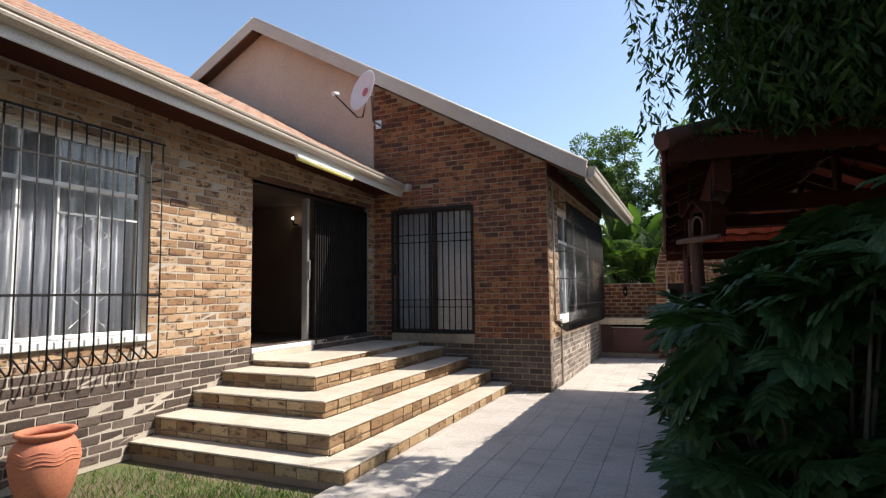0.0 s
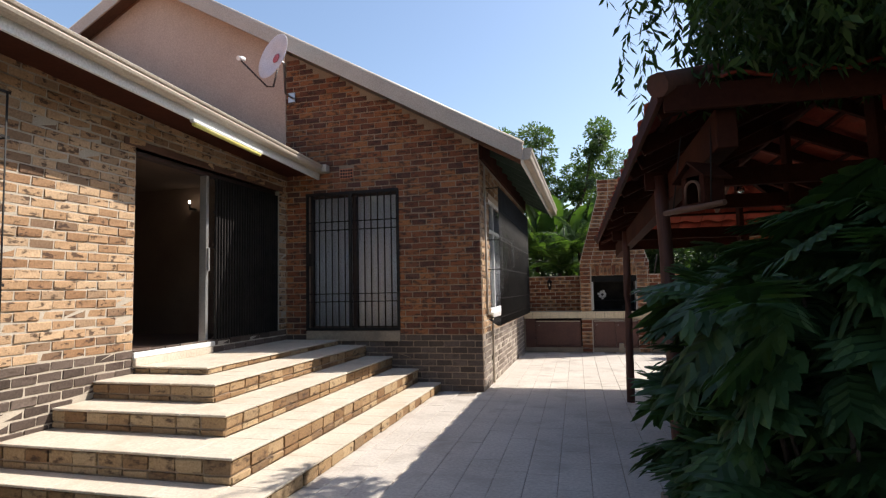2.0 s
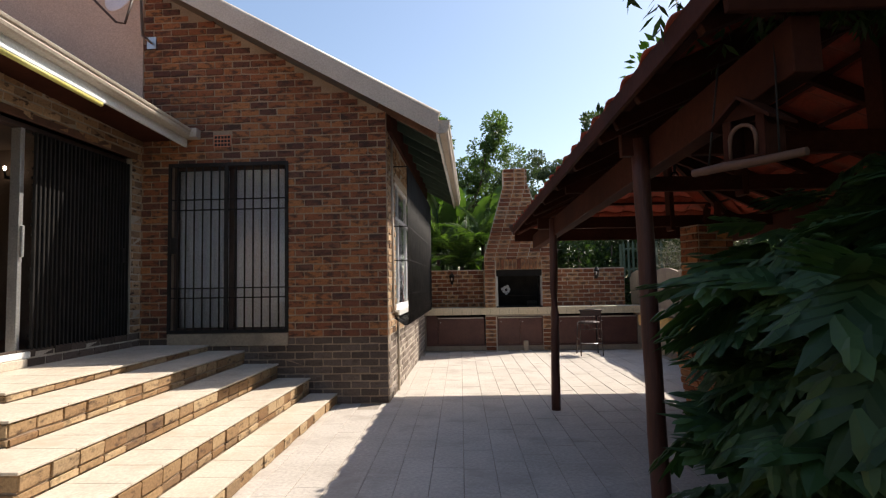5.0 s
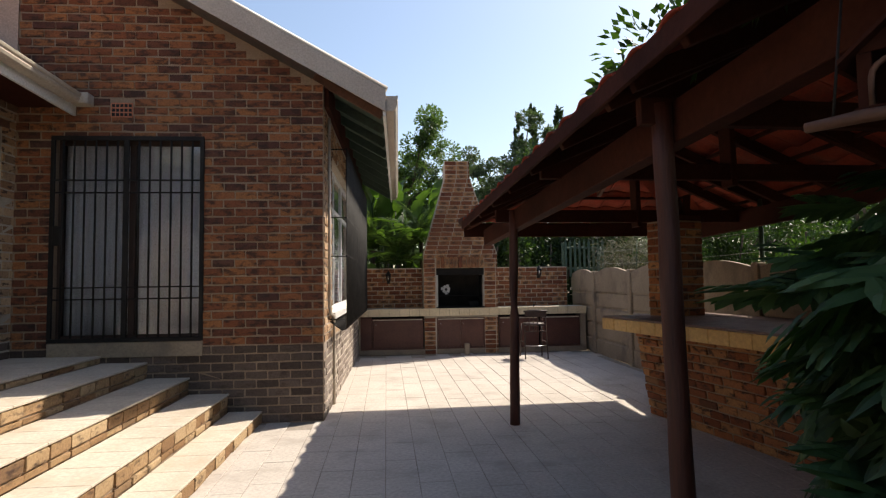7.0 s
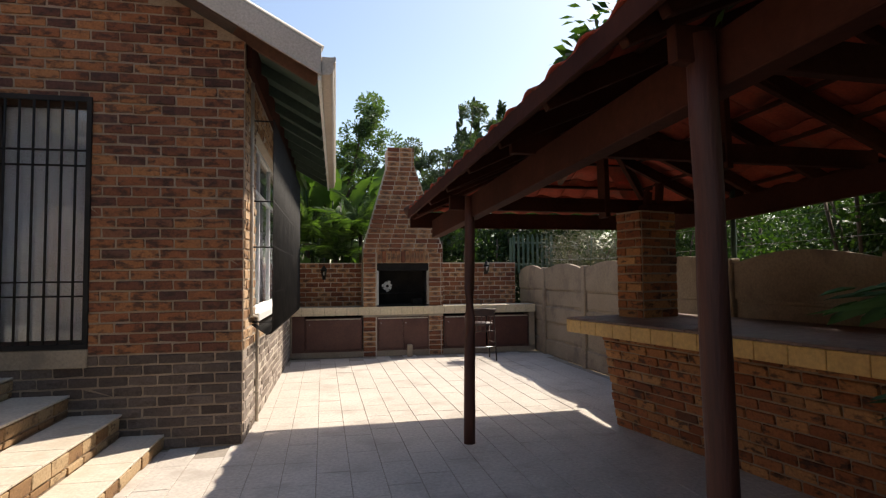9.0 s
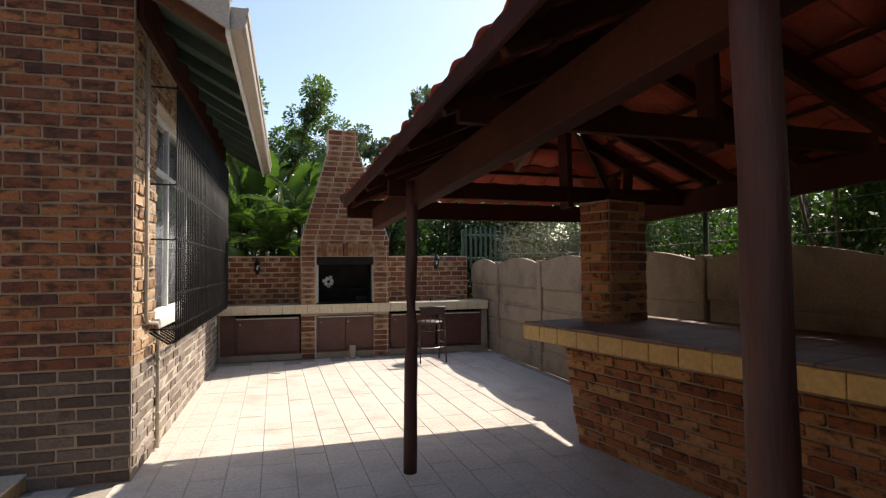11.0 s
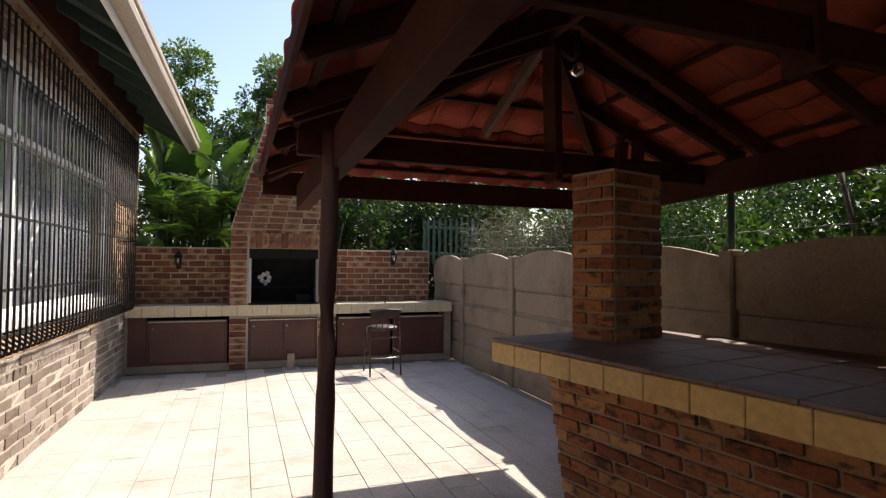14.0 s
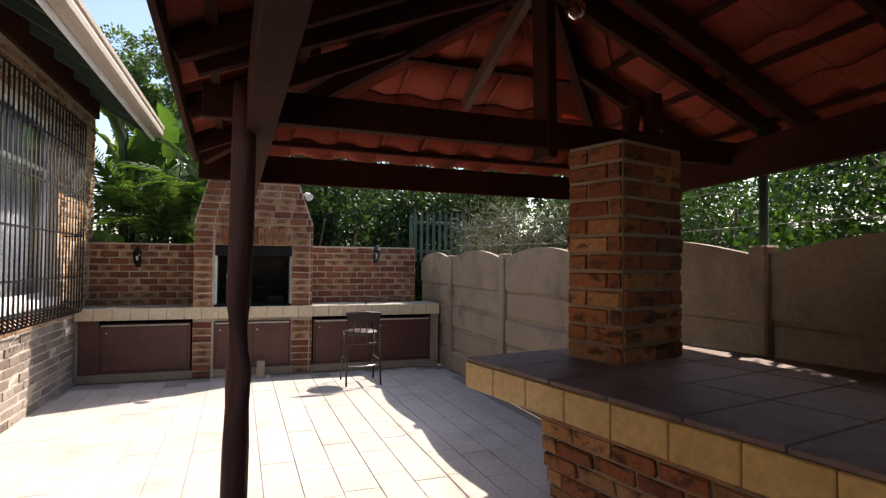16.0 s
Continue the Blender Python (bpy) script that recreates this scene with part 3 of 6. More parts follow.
part("fixed_pane", box(LX - 0.12, LX - 0.112, 6.94, 8.44, SILL + 0.04, 2.98), GLASS, door_w)
part("stile", box(LX - 0.14, LX - 0.08, 8.43, 8.49, SILL, 2.98, 0.004), ALU, door_w)
part("door_handle", box(LX - 0.05, LX - 0.02, 6.88, 6.91, 1.75, 2.05, 0.006), ALU, door_w)
part("reveal", box(LX - 0.239, LX - 0.17, 8.5, 8.512, SILL, 3.04), MORTAR, door_w)
lintel = solid("lintel", box(LX - 0.23, LX + 0.012, 5.5, 8.6, 3.04, 3.12, 0.004), RAFTER, "dark timber lintel over the sliding door", "lintel", kind="structure")

gate = thing("security_gate", "black folding steel trellis gate pushed open", "gate")
for i in range(26):
    y = 6.985 + i * 1.5 / 26
    part("upright", box(LX - 0.02, LX + 0.012, y, y + 0.022, SILL + 0.02, 2.96, 0.003), BLACK, gate)
for z in (SILL + 0.03, 1.45, 2.05, 2.5, 2.93):
    part("rail", box(LX - 0.028, LX - 0.018, 6.97, 8.5, z, z + 0.03, 0.003), BLACK, gate)
for k in range(12):
    z = SILL + 0.15 + k * 0.16
    part("lattice_bar", beam_bm((LX - 0.034, 6.99, z), (LX - 0.034, 8.46, z + 0.18), 0.006, 0.018, 0.0), BLACK, gate)
part("lock_box", box(LX - 0.02, LX + 0.03, 8.3, 8.36, 1.75, 1.92, 0.004), BLACK, gate)

wall_lamp = thing("wall_lamp", "lit wall lamp inside the dark room", "lamp")
part("lamp_arm", rod([(-6.47, 8.6, 2.86), (-6.47, 8.46, 2.86), (-6.47, 8.45, 2.93)], 0.014), BLACK, wall_lamp)
part("lamp_plate", lathe([(0.001, 0.0), (0.06, 0.0), (0.06, 0.012), (0.001, 0.012)], 16, None, (-6.47, 8.53, 2.84)), BLACK, wall_lamp)
part("bulb", lathe([(0.001, 0.035), (0.012, 0.03), (0.019, 0.012), (0.014, -0.012), (0.001, -0.02)], 12, None, (-6.47, 8.45, 2.95)), BULB, wall_lamp, "glowing bulb")

# ---- burglar bars ----


def curved_bar(x_wall, out, y, z0, z1, r=0.009):
    """One upright of a belly grille: stands off the wall, and turns back in at the foot."""
    return rod([(x_wall + out, y, z1), (x_wall + out, y, z0 + 0.05), (x_wall + out * 0.93, y, z0 + 0.01), (x_wall + out * 0.72, y, z0), (x_wall + out * 0.3, y, z0 + 0.06), (x_wall + 0.005, y, z0 + 0.1)], r, 6)


def straight_bar(x, y, z0, z1, r=0.007):
    return rod([(x, y, z0), (x, y, z1)], r, 6)


grille_w = thing("burglar_bars", "black steel burglar bars with curled feet before the curtained window", "burglar bars")
for i in range(29):
    part("upright", curved_bar(LX, 0.22, 0.42 + i * 0.1325, 0.93, 3.1), BLACK, grille_w)
for z in (1.55, 2.72, 3.08):
    part("crossbar", box(LX + 0.212, LX + 0.222, 0.4, 4.16, z, z + 0.022, 0.002), BLACK, grille_w)
for y in (0.42, 4.13):
    for z in (1.55, 2.72):
        part("bracket", rod([(LX, y, z), (LX + 0.22, y, z)], 0.008, 6), BLACK, grille_w)

# ---- window of the left wing ----


def curtain_bm(axis, at, lo, hi, z0, z1, fold=0.09, depth=0.035, seed=1):
    """A pleated hanging curtain; axis 'x': in a plane of constant x."""
    bm = bmesh.new()
    rng = random.Random(seed)
    n = int((hi - lo) / fold * 6)
    cols = []
    ph = 0.0
    for i in range(n + 1):
        u = lo + (hi - lo) * i / n
        ph += rng.uniform(0.7, 1.35)
        d = depth * math.sin(ph) * rng.uniform(0.6, 1.1)
        pt = [((at + d * s, u, z) if axis == "x" else (u, at + d * s, z)) for z, s in ((z0, 1.15), ((z0 + z1) / 2, 1.0), (z1, 0.7))]
        cols.append([bm.verts.new(p) for p in pt])
    for a, b in zip(cols, cols[1:]):
        for k in range(2):
            f = bm.faces.new((a[k], b[k], b[k + 1], a[k + 1]))
            f.smooth = True
    bmesh.ops.solidify(bm, geom=bm.faces[:], thickness=0.003)
    return bm


win_w = thing("window_1", "white steel window behind black burglar bars", "window", kind="structure")
y0, y1, z0, z1 = LW_HOLES[0]
fx0, fx1 = LX - 0.14, LX - 0.09
for a, b, c, d in ((y0, y1, z0, z0 + 0.05), (y0, y1, z1 - 0.05, z1), (y0, y0 + 0.05, z0 + 0.05, z1 - 0.05), (y1 - 0.05, y1, z0 + 0.05, z1 - 0.05),
                   (1.75, 1.79, z0 + 0.05, z1 - 0.05), (2.95, 2.99, z0 + 0.05, z1 - 0.05), (y0 + 0.05, y1 - 0.05, 2.55, 2.59)):
    part("window_frame", box(fx0, fx1, a, b, c, d, 0.004), WHITE, win_w)
for k in range(2):
    part("glazing_bar", box(fx0 + 0.01, fx1 - 0.01, 3.3 + k * 0.38, 3.322 + k * 0.38, z0 + 0.05, z1 - 0.05, 0.003), WHITE, win_w)
for k in range(3):
    part("glazing_bar", box(fx0 + 0.012, fx1 - 0.012, 3.3, y1 - 0.05, 2.3 + k * 0.24, 2.32 + k * 0.24, 0.003), WHITE, win_w)
part("pane", box(LX - 0.118, LX - 0.112, y0 + 0.03, y1 - 0.03, z0 + 0.03, z1 - 0.03), GLASS, win_w)
part("window_sill", box(LX - 0.14, LX + 0.05, y0, y1 + 0.02, z0 - 0.06, z0 + 0.01, 0.008), FASCIA, win_w, "pale plastered sill")
curt = solid("net_curtain", curtain_bm("x", LX - 0.24, 0.62, 4.15, 1.16, 3.03, seed=4), CURTAIN, "white pleated net curtain behind the window", "curtain")
# diamond trellis inside the window
trell = thing("window_trellis", "white expanding trellis inside the window", "trellis")
for k in range(4):
    z = 1.25 + k * 0.3
    for s in (1, -1):
        part("trellis_slat", beam_bm((LX - 0.19, 3.5, z if s > 0 else z + 0.3), (LX - 0.19, 3.85, z + 0.3 if s > 0 else z), 0.004, 0.005, 0), WHITE, trell)

# ---- barred sliding door in the gable wall ----
door_n = thing("door_2", "glazed sliding door behind black steel bars, grey curtains closed", "door", kind="structure")
x0, x1, z0, z1 = DOOR_N
for a, b, c, d in ((x0, x1, z0, z0 + 0.06), (x0, x1, z1 - 0.06, z1), (x0, x0 + 0.05, z0 + 0.06, z1 - 0.06), (x1 - 0.05, x1, z0 + 0.06, z1 - 0.06), ((x0 + x1) / 2 - 0.03, (x0 + x1) / 2 + 0.03, z0 + 0.06, z1 - 0.06)):
    part("door_frame", box(a, b, FY + 0.08, FY + 0.14, c, d, 0.004), RUSTY, door_n)
part("pane", box(x0 + 0.04, x1 - 0.04, FY + 0.108, FY + 0.114, z0 + 0.05, z1 - 0.05), GLASS, door_n)
part("threshold", box(x0 - 0.02, x1 + 0.02, FY - 0.03, FY + 0.1, LAND - 0.02, z0 - 0.004, 0.006), CONCRETE, door_n, "grey cement threshold")
grille_n = thing("door_bars", "dark steel security gate of upright bars over the sliding door", "security gate")
for a, b, c, d in ((x0 - 0.02, x1 + 0.02, z1 - 0.035, z1 + 0.01), (x0 - 0.02, x1 + 0.02, z0, z0 + 0.04), (x0 - 0.02, x0 + 0.02, z0 + 0.04, z1 - 0.035), (x1 - 0.02, x1 + 0.02, z0 + 0.04, z1 - 0.035), ((x0 + x1) / 2 - 0.045, (x0 + x1) / 2 + 0.005, z0 + 0.04, z1 - 0.035), (x0 + 0.02, x1 - 0.02, 1.3, 1.314), (x0 + 0.02, x1 - 0.02, 1.42, 1.434), (x0 + 0.02, x1 - 0.02, 2.4, 2.414), (x0 + 0.02, x1 - 0.02, 2.53, 2.544)):
    part("gate_frame", box(a, b, FY - 0.035, FY - 0.008, c, d, 0.003), BLACK, grille_n)
for k in range(13):
    x = x0 + 0.1 + k * (x1 - x0 - 0.2) / 12
    part("upright", straight_bar(x, FY - 0.024, z0 + 0.02, z1 - 0.02, 0.011), BLACK, grille_n)
part("lock_box", box(x0 + 0.02, x0 + 0.1, FY - 0.05, FY - 0.006, 1.86, 2.06, 0.006), BLACK, grille_n)
solid("door_curtain", curtain_bm("y", FY + 0.155, x0 + 0.02, x1 - 0.02, 0.89, 2.97, 0.1, 0.014, 9), GREYCURT, "light grey pleated curtains closed behind the sliding door", "curtain")

# air vent brick
vent = thing("air_vent", "red terracotta air vent brick in the gable wall", "vent")
part("vent_plate", box(-3.94, -3.72, FY - 0.012, FY + 0.02, 3.2, 3.36, 0.004), TERRA, vent)
for r in range(3):
    for c in range(5):
        part("vent_hole", box(-3.925 + c * 0.042, -3.895 + c * 0.042, FY - 0.016, FY - 0.011, 3.215 + r * 0.048, 3.247 + r * 0.048), BLACK, vent)

# satellite dish
dish = thing("satellite_dish", "pale grey satellite dish on a bent wall arm", "satellite dish")
prof = [(0.001, 0.0), (0.1, 0.008), (0.2, 0.034), (0.29, 0.072), (0.3, 0.079), (0.292, 0.082), (0.2, 0.044), (0.1, 0.018), (0.001, 0.01)]
aim = Matrix.Translation((-4.6, 8.0, 4.92)) @ Vector((-0.38, -0.83, 0.22)).to_track_quat("Z", "Y").to_matrix().to_4x4()
bm = lathe(prof, 36)
bmesh.ops.transform(bm, matrix=aim @ Matrix.Diagonal((1.15, 1.2, 1.1, 1)), verts=bm.verts)
part("reflector", bm, DISHGREY, dish)
bm = lathe([(0.001, 0.02), (0.045, 0.024), (0.075, 0.03), (0.075, 0.026), (0.001, 0.016)], 20)
bmesh.ops.transform(bm, matrix=aim, verts=bm.verts)
part("badge", bm, REDMARK, dish, "red printed badge")
tipo = Vector((-5.1, 7.8, 4.9))
part("feed_arm", rod([aim @ Vector((0, 0, -0.04)), (-4.66, 7.98, 4.5), (-4.74, 7.94, 4.5), tipo], 0.014), RUSTY, dish)
part("feed_horn", rod([tipo - Vector((0.0, 0.05, 0)), tipo + Vector((0.02, 0.07, 0.03))], 0.035, 10), WHITE, dish)
part("wall_arm", rod([aim @ Vector((0, 0, -0.02)), aim @ Vector((0, 0, -0.12)), (-4.74, 8.45, 4.58), (-4.76, FY - 0.02, 4.58)], 0.018), STEEL, dish)
part("foot_plate", box(-4.82, -4.7, FY - 0.03, FY - 0.008, 4.5, 4.66, 0.004), STEEL, dish)

# ---- side window and its bars ----
win_s = thing("window_2", "white side window with light curtain behind close black bars", "window", kind="structure")
y0, y1, z0, z1 = WIN_S
for a, b, c, d in ((y0, y1, z0, z0 + 0.06), (y0, y1, z1 - 0.05, z1), (y0, y0 + 0.06, z0 + 0.06, z1 - 0.05), (y1 - 0.06, y1, z0 + 0.06, z1 - 0.05), (10.35, 10.4, z0 + 0.06, z1 - 0.05), (11.4, 11.45, z0 + 0.06, z1 - 0.05), (y0 + 0.06, y1 - 0.06, 2.4, 2.45)):
    part("window_frame", box(SX - 0.13, SX - 0.08, a, b, c, d, 0.004), WHITE, win_s)
part("pane", box(SX - 0.11, SX - 0.104, y0 + 0.04, y1 - 0.04, z0 + 0.04, z1 - 0.04), GLASS, win_s)
part("window_sill", box(SX - 0.13, SX + 0.05, y0 - 0.02, y1 + 0.02, z0 - 0.07, z0 + 0.012, 0.008), FASCIA, win_s)
solid("side_curtain", curtain_bm("x", SX - 0.22, y0 + 0.02, y1 - 0.02, 1.1, 2.93, 0.11, 0.03, 12), CURTAIN, "pale curtain behind the side window", "curtain")
trell2 = thing("window_trellis", "white expanding trellis inside the side window", "trellis")
for k in range(9):
    for yy in (10.6, 11.0):
        part("trellis_slat", beam_bm((SX - 0.17, yy, 1.2 + k * 0.15), (SX - 0.17, yy + (0.12 if k % 2 else -0.12) + 0.06, 1.35 + k * 0.15), 0.006, 0.02, 0), WHITE, trell2)
grille_s = thing("burglar_bars", "black steel burglar bars standing off the side window", "burglar bars")
for i in range(42):
    part("upright", curved_bar(SX, 0.2, 9.22 + i * 0.1, 0.9, 3.02), BLACK, grille_s)
for z in (1.02, 1.3, 1.75, 2.2, 2.65, 3.0):
    part("crossbar", box(SX + 0.192, SX + 0.2, 9.2, 13.34, z, z + 0.02, 0.002), BLACK, grille_s)
for y in (9.22, 13.32):
    for z in (1.02, 1.75, 2.2, 3.0):
        part("bracket", rod([(SX, y, z), (SX + 0.2, y, z)], 0.008, 6), BLACK, grille_s)

pipe = thing("wall_conduit", "cream plastic conduit pipe bent round the side window sill", "pipe")
part("upper_pipe", rod([(SX + 0.03, 8.98, 3.3), (SX + 0.03, 8.98, 1.16), (SX + 0.03, 9.02, 1.1), (SX + 0.03, 9.36, 1.06), (SX + 0.03, 9.4, 1.02), (SX + 0.03, 9.41, 0.02)], 0.016, 8), TAUPE, pipe)
for z in (0.3, 0.75, 1.6, 2.3):
    part("pipe_clip", box(SX + 0.008, SX + 0.05, (9.41 if z < 1.1 else 8.98) - 0.025, (9.41 if z < 1.1 else 8.98) + 0.025, z, z + 0.02, 0.002), TAUPE, pipe)

# terracotta pot
pot = thing("terracotta_pot", "round terracotta pot with combed waves by the wall", "pot")
PC = (-4.47, 2.98, -0.05)
part("pot_body", lathe([(0.0, 0.02), (0.15, 0.0), (0.17, 0.02), (0.215, 0.16), (0.24, 0.3), (0.235, 0.4), (0.2, 0.47), (0.175, 0.49), (0.16, 0.49), (0.18, 0.42), (0.17, 0.3), (0.0, 0.28)], 40, None, PC), TERRA, pot)
part("pot_rim", lathe([(0.172, 0.491), (0.18, 0.505), (0.205, 0.52), (0.212, 0.535), (0.205, 0.552), (0.185, 0.552), (0.165, 0.535), (0.162, 0.491), (0.172, 0.491)], 40, None, PC), TERRA, pot, "rolled rim")
for k in range(4):
    part("wave_band", rod([Vector(PC) + Vector(((0.242 - 0.004 * k) * math.cos(i * math.tau / 48), (0.242 - 0.004 * k) * math.sin(i * math.tau / 48), 0.33 + k * 0.028 + 0.012 * math.sin(i * math.tau / 48 * 7))) for i in range(49)], 0.004, 5), TERRA, pot)

# ---- braai and counter ----
braai = thing("braai_fireplace", "face brick built-in braai with tapering chimney", "fireplace", kind="structure")
BX0, BX1 = -0.45, 1.035
OP = (-0.2, 0.762, 0.9, 1.7)
CT = 0.9                       # counter top


def braai_half(z):
    """Left and right edge of the brick front at height z."""
    if z < 2.0:
        return BX0, BX1
    if z > 3.55:
        return 0.0, 0.5
    f = (z - 2.0) / 1.55
    return BX0 + (0.0 - BX0) * f, BX1 + (0.5 - BX1) * f


bm = bmesh.new()
by0, by1 = BRAAI_Y + 0.004, BRAAI_Y + 0.55
cuboid(bm, BX0 + 0.004, OP[0], by0, by1, 0.0, 2.0)
cuboid(bm, OP[1], BX1 - 0.004, by0, by1, 0.0, 2.0)
cuboid(bm, OP[0], OP[1], by0, by1, OP[3], 2.0)
cuboid(bm, OP[0], OP[1], by0 + 0.04, by1, 0.0, OP[2] - 0.12)
prism([(BX0 + 0.004, 2.0), (BX1 - 0.004, 2.0), (0.496, 3.55), (0.496, 3.86), (0.004, 3.86), (0.004, 3.55)], "y", by0, by1, bm)
part("core", bm, MORTAR, braai)
part("firebox_back", box(OP[0], OP[1], BRAAI_Y + 0.45, BRAAI_Y + 0.47, OP[2], OP[3]), SOOT, braai, "sooty black firebox")
part("firebox_floor", box(OP[0], OP[1], BRAAI_Y + 0.02, BRAAI_Y + 0.45, OP[2], OP[2] + 0.03), SOOT, braai)
part("firebox_hood", box(OP[0] + 0.001, OP[1] - 0.001, BRAAI_Y + 0.01, BRAAI_Y + 0.03, OP[3] - 0.14, OP[3] - 0.002, 0.004), SOOT, braai)
for x in (OP[0] + 0.001, OP[1] - 0.036):
    part("firebox_cheek", box(x, x + 0.035, BRAAI_Y + 0.005, BRAAI_Y + 0.44, OP[2] + 0.03, OP[3] - 0.14, 0.004), STEEL, braai, "steel side rail")
for k in range(12):
    part("grid_bar", rod([(OP[0] + 0.04, BRAAI_Y + 0.08 + k * 0.03, 1.14), (OP[1] - 0.04, BRAAI_Y + 0.08 + k * 0.03, 1.14)], 0.004, 5), SOOT, braai)
part("ash_box", box(OP[1] - 0.3, OP[1] - 0.1, BRAAI_Y + 0.1, BRAAI_Y + 0.3, OP[2] + 0.031, OP[2] + 0.13, 0.006), SOOT, braai)
badge = thing("fan_cover", "small pale round metal flue fan on the firebox back", "fan cover")
part("disc", rod([(0.03, BRAAI_Y + 0.435, 1.27), (0.03, BRAAI_Y + 0.45, 1.27)], 0.05, 18), SOOT, badge)
for k in range(7):
    a = k * math.tau / 7
    part("blade", beam_bm((0.03 + 0.03 * math.cos(a), BRAAI_Y + 0.43, 1.27 + 0.03 * math.sin(a)), (0.03 + (0.085 + 0.02 * (k % 2)) * math.cos(a + 0.3), BRAAI_Y + 0.42, 1.27 + (0.085 + 0.02 * (k % 2)) * math.sin(a + 0.3)), 0.012, 0.055, 0.0), WHITE, badge)

CXL, CXR = SX + 0.01, 2.84
counter = thing("braai_counter", "built counter with cream tile edge and tiled top beside the braai", "counter", kind="structure")
for a, b in ((CXL, BX0), (BX1, CXR)):
    part("slab", box(a, b, BRAAI_Y - 0.02, BACK_Y - 0.01, CT - 0.13, CT - 0.018), CONCRETE, counter)
    n = round((b - a) / 0.3)
    for k in range(n):
        part("top_tile", box(a + (b - a) * k / n + 0.002, a + (b - a) * (k + 1) / n - 0.002, BRAAI_Y - 0.02, BACK_Y - 0.012, CT - 0.018, CT, 0.003), TOPTILE, counter)
part("slab", box(BX0, BX1, BRAAI_Y - 0.02, BRAAI_Y + 0.003, CT - 0.13, CT - 0.018), CONCRETE, counter)
n = 23
for k in range(n):
    a, b = CXL + (CXR - CXL) * k / n, CXL + (CXR - CXL) * (k + 1) / n
    part("edge_tile", box(a + 0.003, b - 0.003, BRAAI_Y - 0.034, BRAAI_Y - 0.021, CT - 0.145, CT + 0.002, 0.003), CREAM, counter)
part("plinth", box(CXL, CXR, BRAAI_Y + 0.02, BRAAI_Y + 0.5, 0.0, 0.1), CONCRETE, counter, "grey cement plinth")
for x0_, x1_ in ((CXL, CXL + 0.03), (CXR - 0.12, CXR - 0.01)):
    part("end_pier", box(x0_, x1_, BRAAI_Y, BACK_Y - 0.02, 0.1, CT - 0.131, 0.004), CONCRETE, counter)
part("end_panel", box(CXL + 0.032, -1.485, BRAAI_Y + 0.03, BRAAI_Y + 0.05, 0.1, CT - 0.131, 0.003), BROWNDOOR, counter)
part("carcass", box(CXL + 0.03, CXR - 0.12, BRAAI_Y + 0.3, BRAAI_Y + 0.32, 0.1, CT - 0.131), SOOT, counter)


def cupboard(x0, x1, doors, label):
    c = thing("cupboard", label, "cupboard", "cupboards under the counter")
    z0, z1 = 0.1, 0.71
    for a, b, lo, hi in ((x0, x1, z0, z0 + 0.03), (x0, x1, z1 - 0.03, z1), (x0, x0 + 0.03, z0 + 0.03, z1 - 0.03), (x1 - 0.03, x1, z0 + 0.03, z1 - 0.03)):
        part("frame", box(a, b, BRAAI_Y + 0.02, BRAAI_Y + 0.06, lo, hi, 0.003), BROWNDOOR, c)
    w = (x1 - x0 - 0.06) / doors
    for k in range(doors):
        d = part("door", box(x0 + 0.032 + k * w, x0 + 0.028 + (k + 1) * w, BRAAI_Y + 0.01, BRAAI_Y + 0.034, z0 + 0.034, z1 - 0.034, 0.004), BROWNDOOR, c)
        part("door_knob", rod([(x0 + 0.08 + k * w, BRAAI_Y + 0.008, 0.6), (x0 + 0.08 + k * w, BRAAI_Y - 0.012, 0.6)], 0.009, 8), STEEL, d, "small steel knob")
    part("top_strip", box(x0 + 0.02, x1 - 0.02, BRAAI_Y - 0.005, BRAAI_Y + 0.008, z1 - 0.03, z1 - 0.012, 0.002), TAUPE, c, "pale worn strip above the doors")
    return c


cupboard(-1.48, BX0 - 0.02, 1, "brown painted cupboard with a wide single door under the counter")
cupboard(OP[0] + 0.0, OP[1], 2, "brown painted two-door cupboard below the braai opening")
cupboard(BX1 + 0.02, 1.86, 1, "brown painted cupboard behind the chair")
cupboard(1.9, CXR - 0.13, 1, "dark brown cupboard at the shaded counter end")
solid("loose_brick", box(0.33, 0.43, BRAAI_Y - 0.2, BRAAI_Y - 0.12, 0.0, 0.22, 0.01), CONCRETE, "loose grey cement block leaning by the cupboards", "block")

# ---- garden wall ----
back_wall = thing("wall_back", "low face brick garden wall behind the counter", "wall", kind="structure")
part("wall_core", box(SX - 0.0, 2.62, BACK_Y + 0.004, BACK_Y + 0.2, 0, 1.72), MORTAR, back_wall)


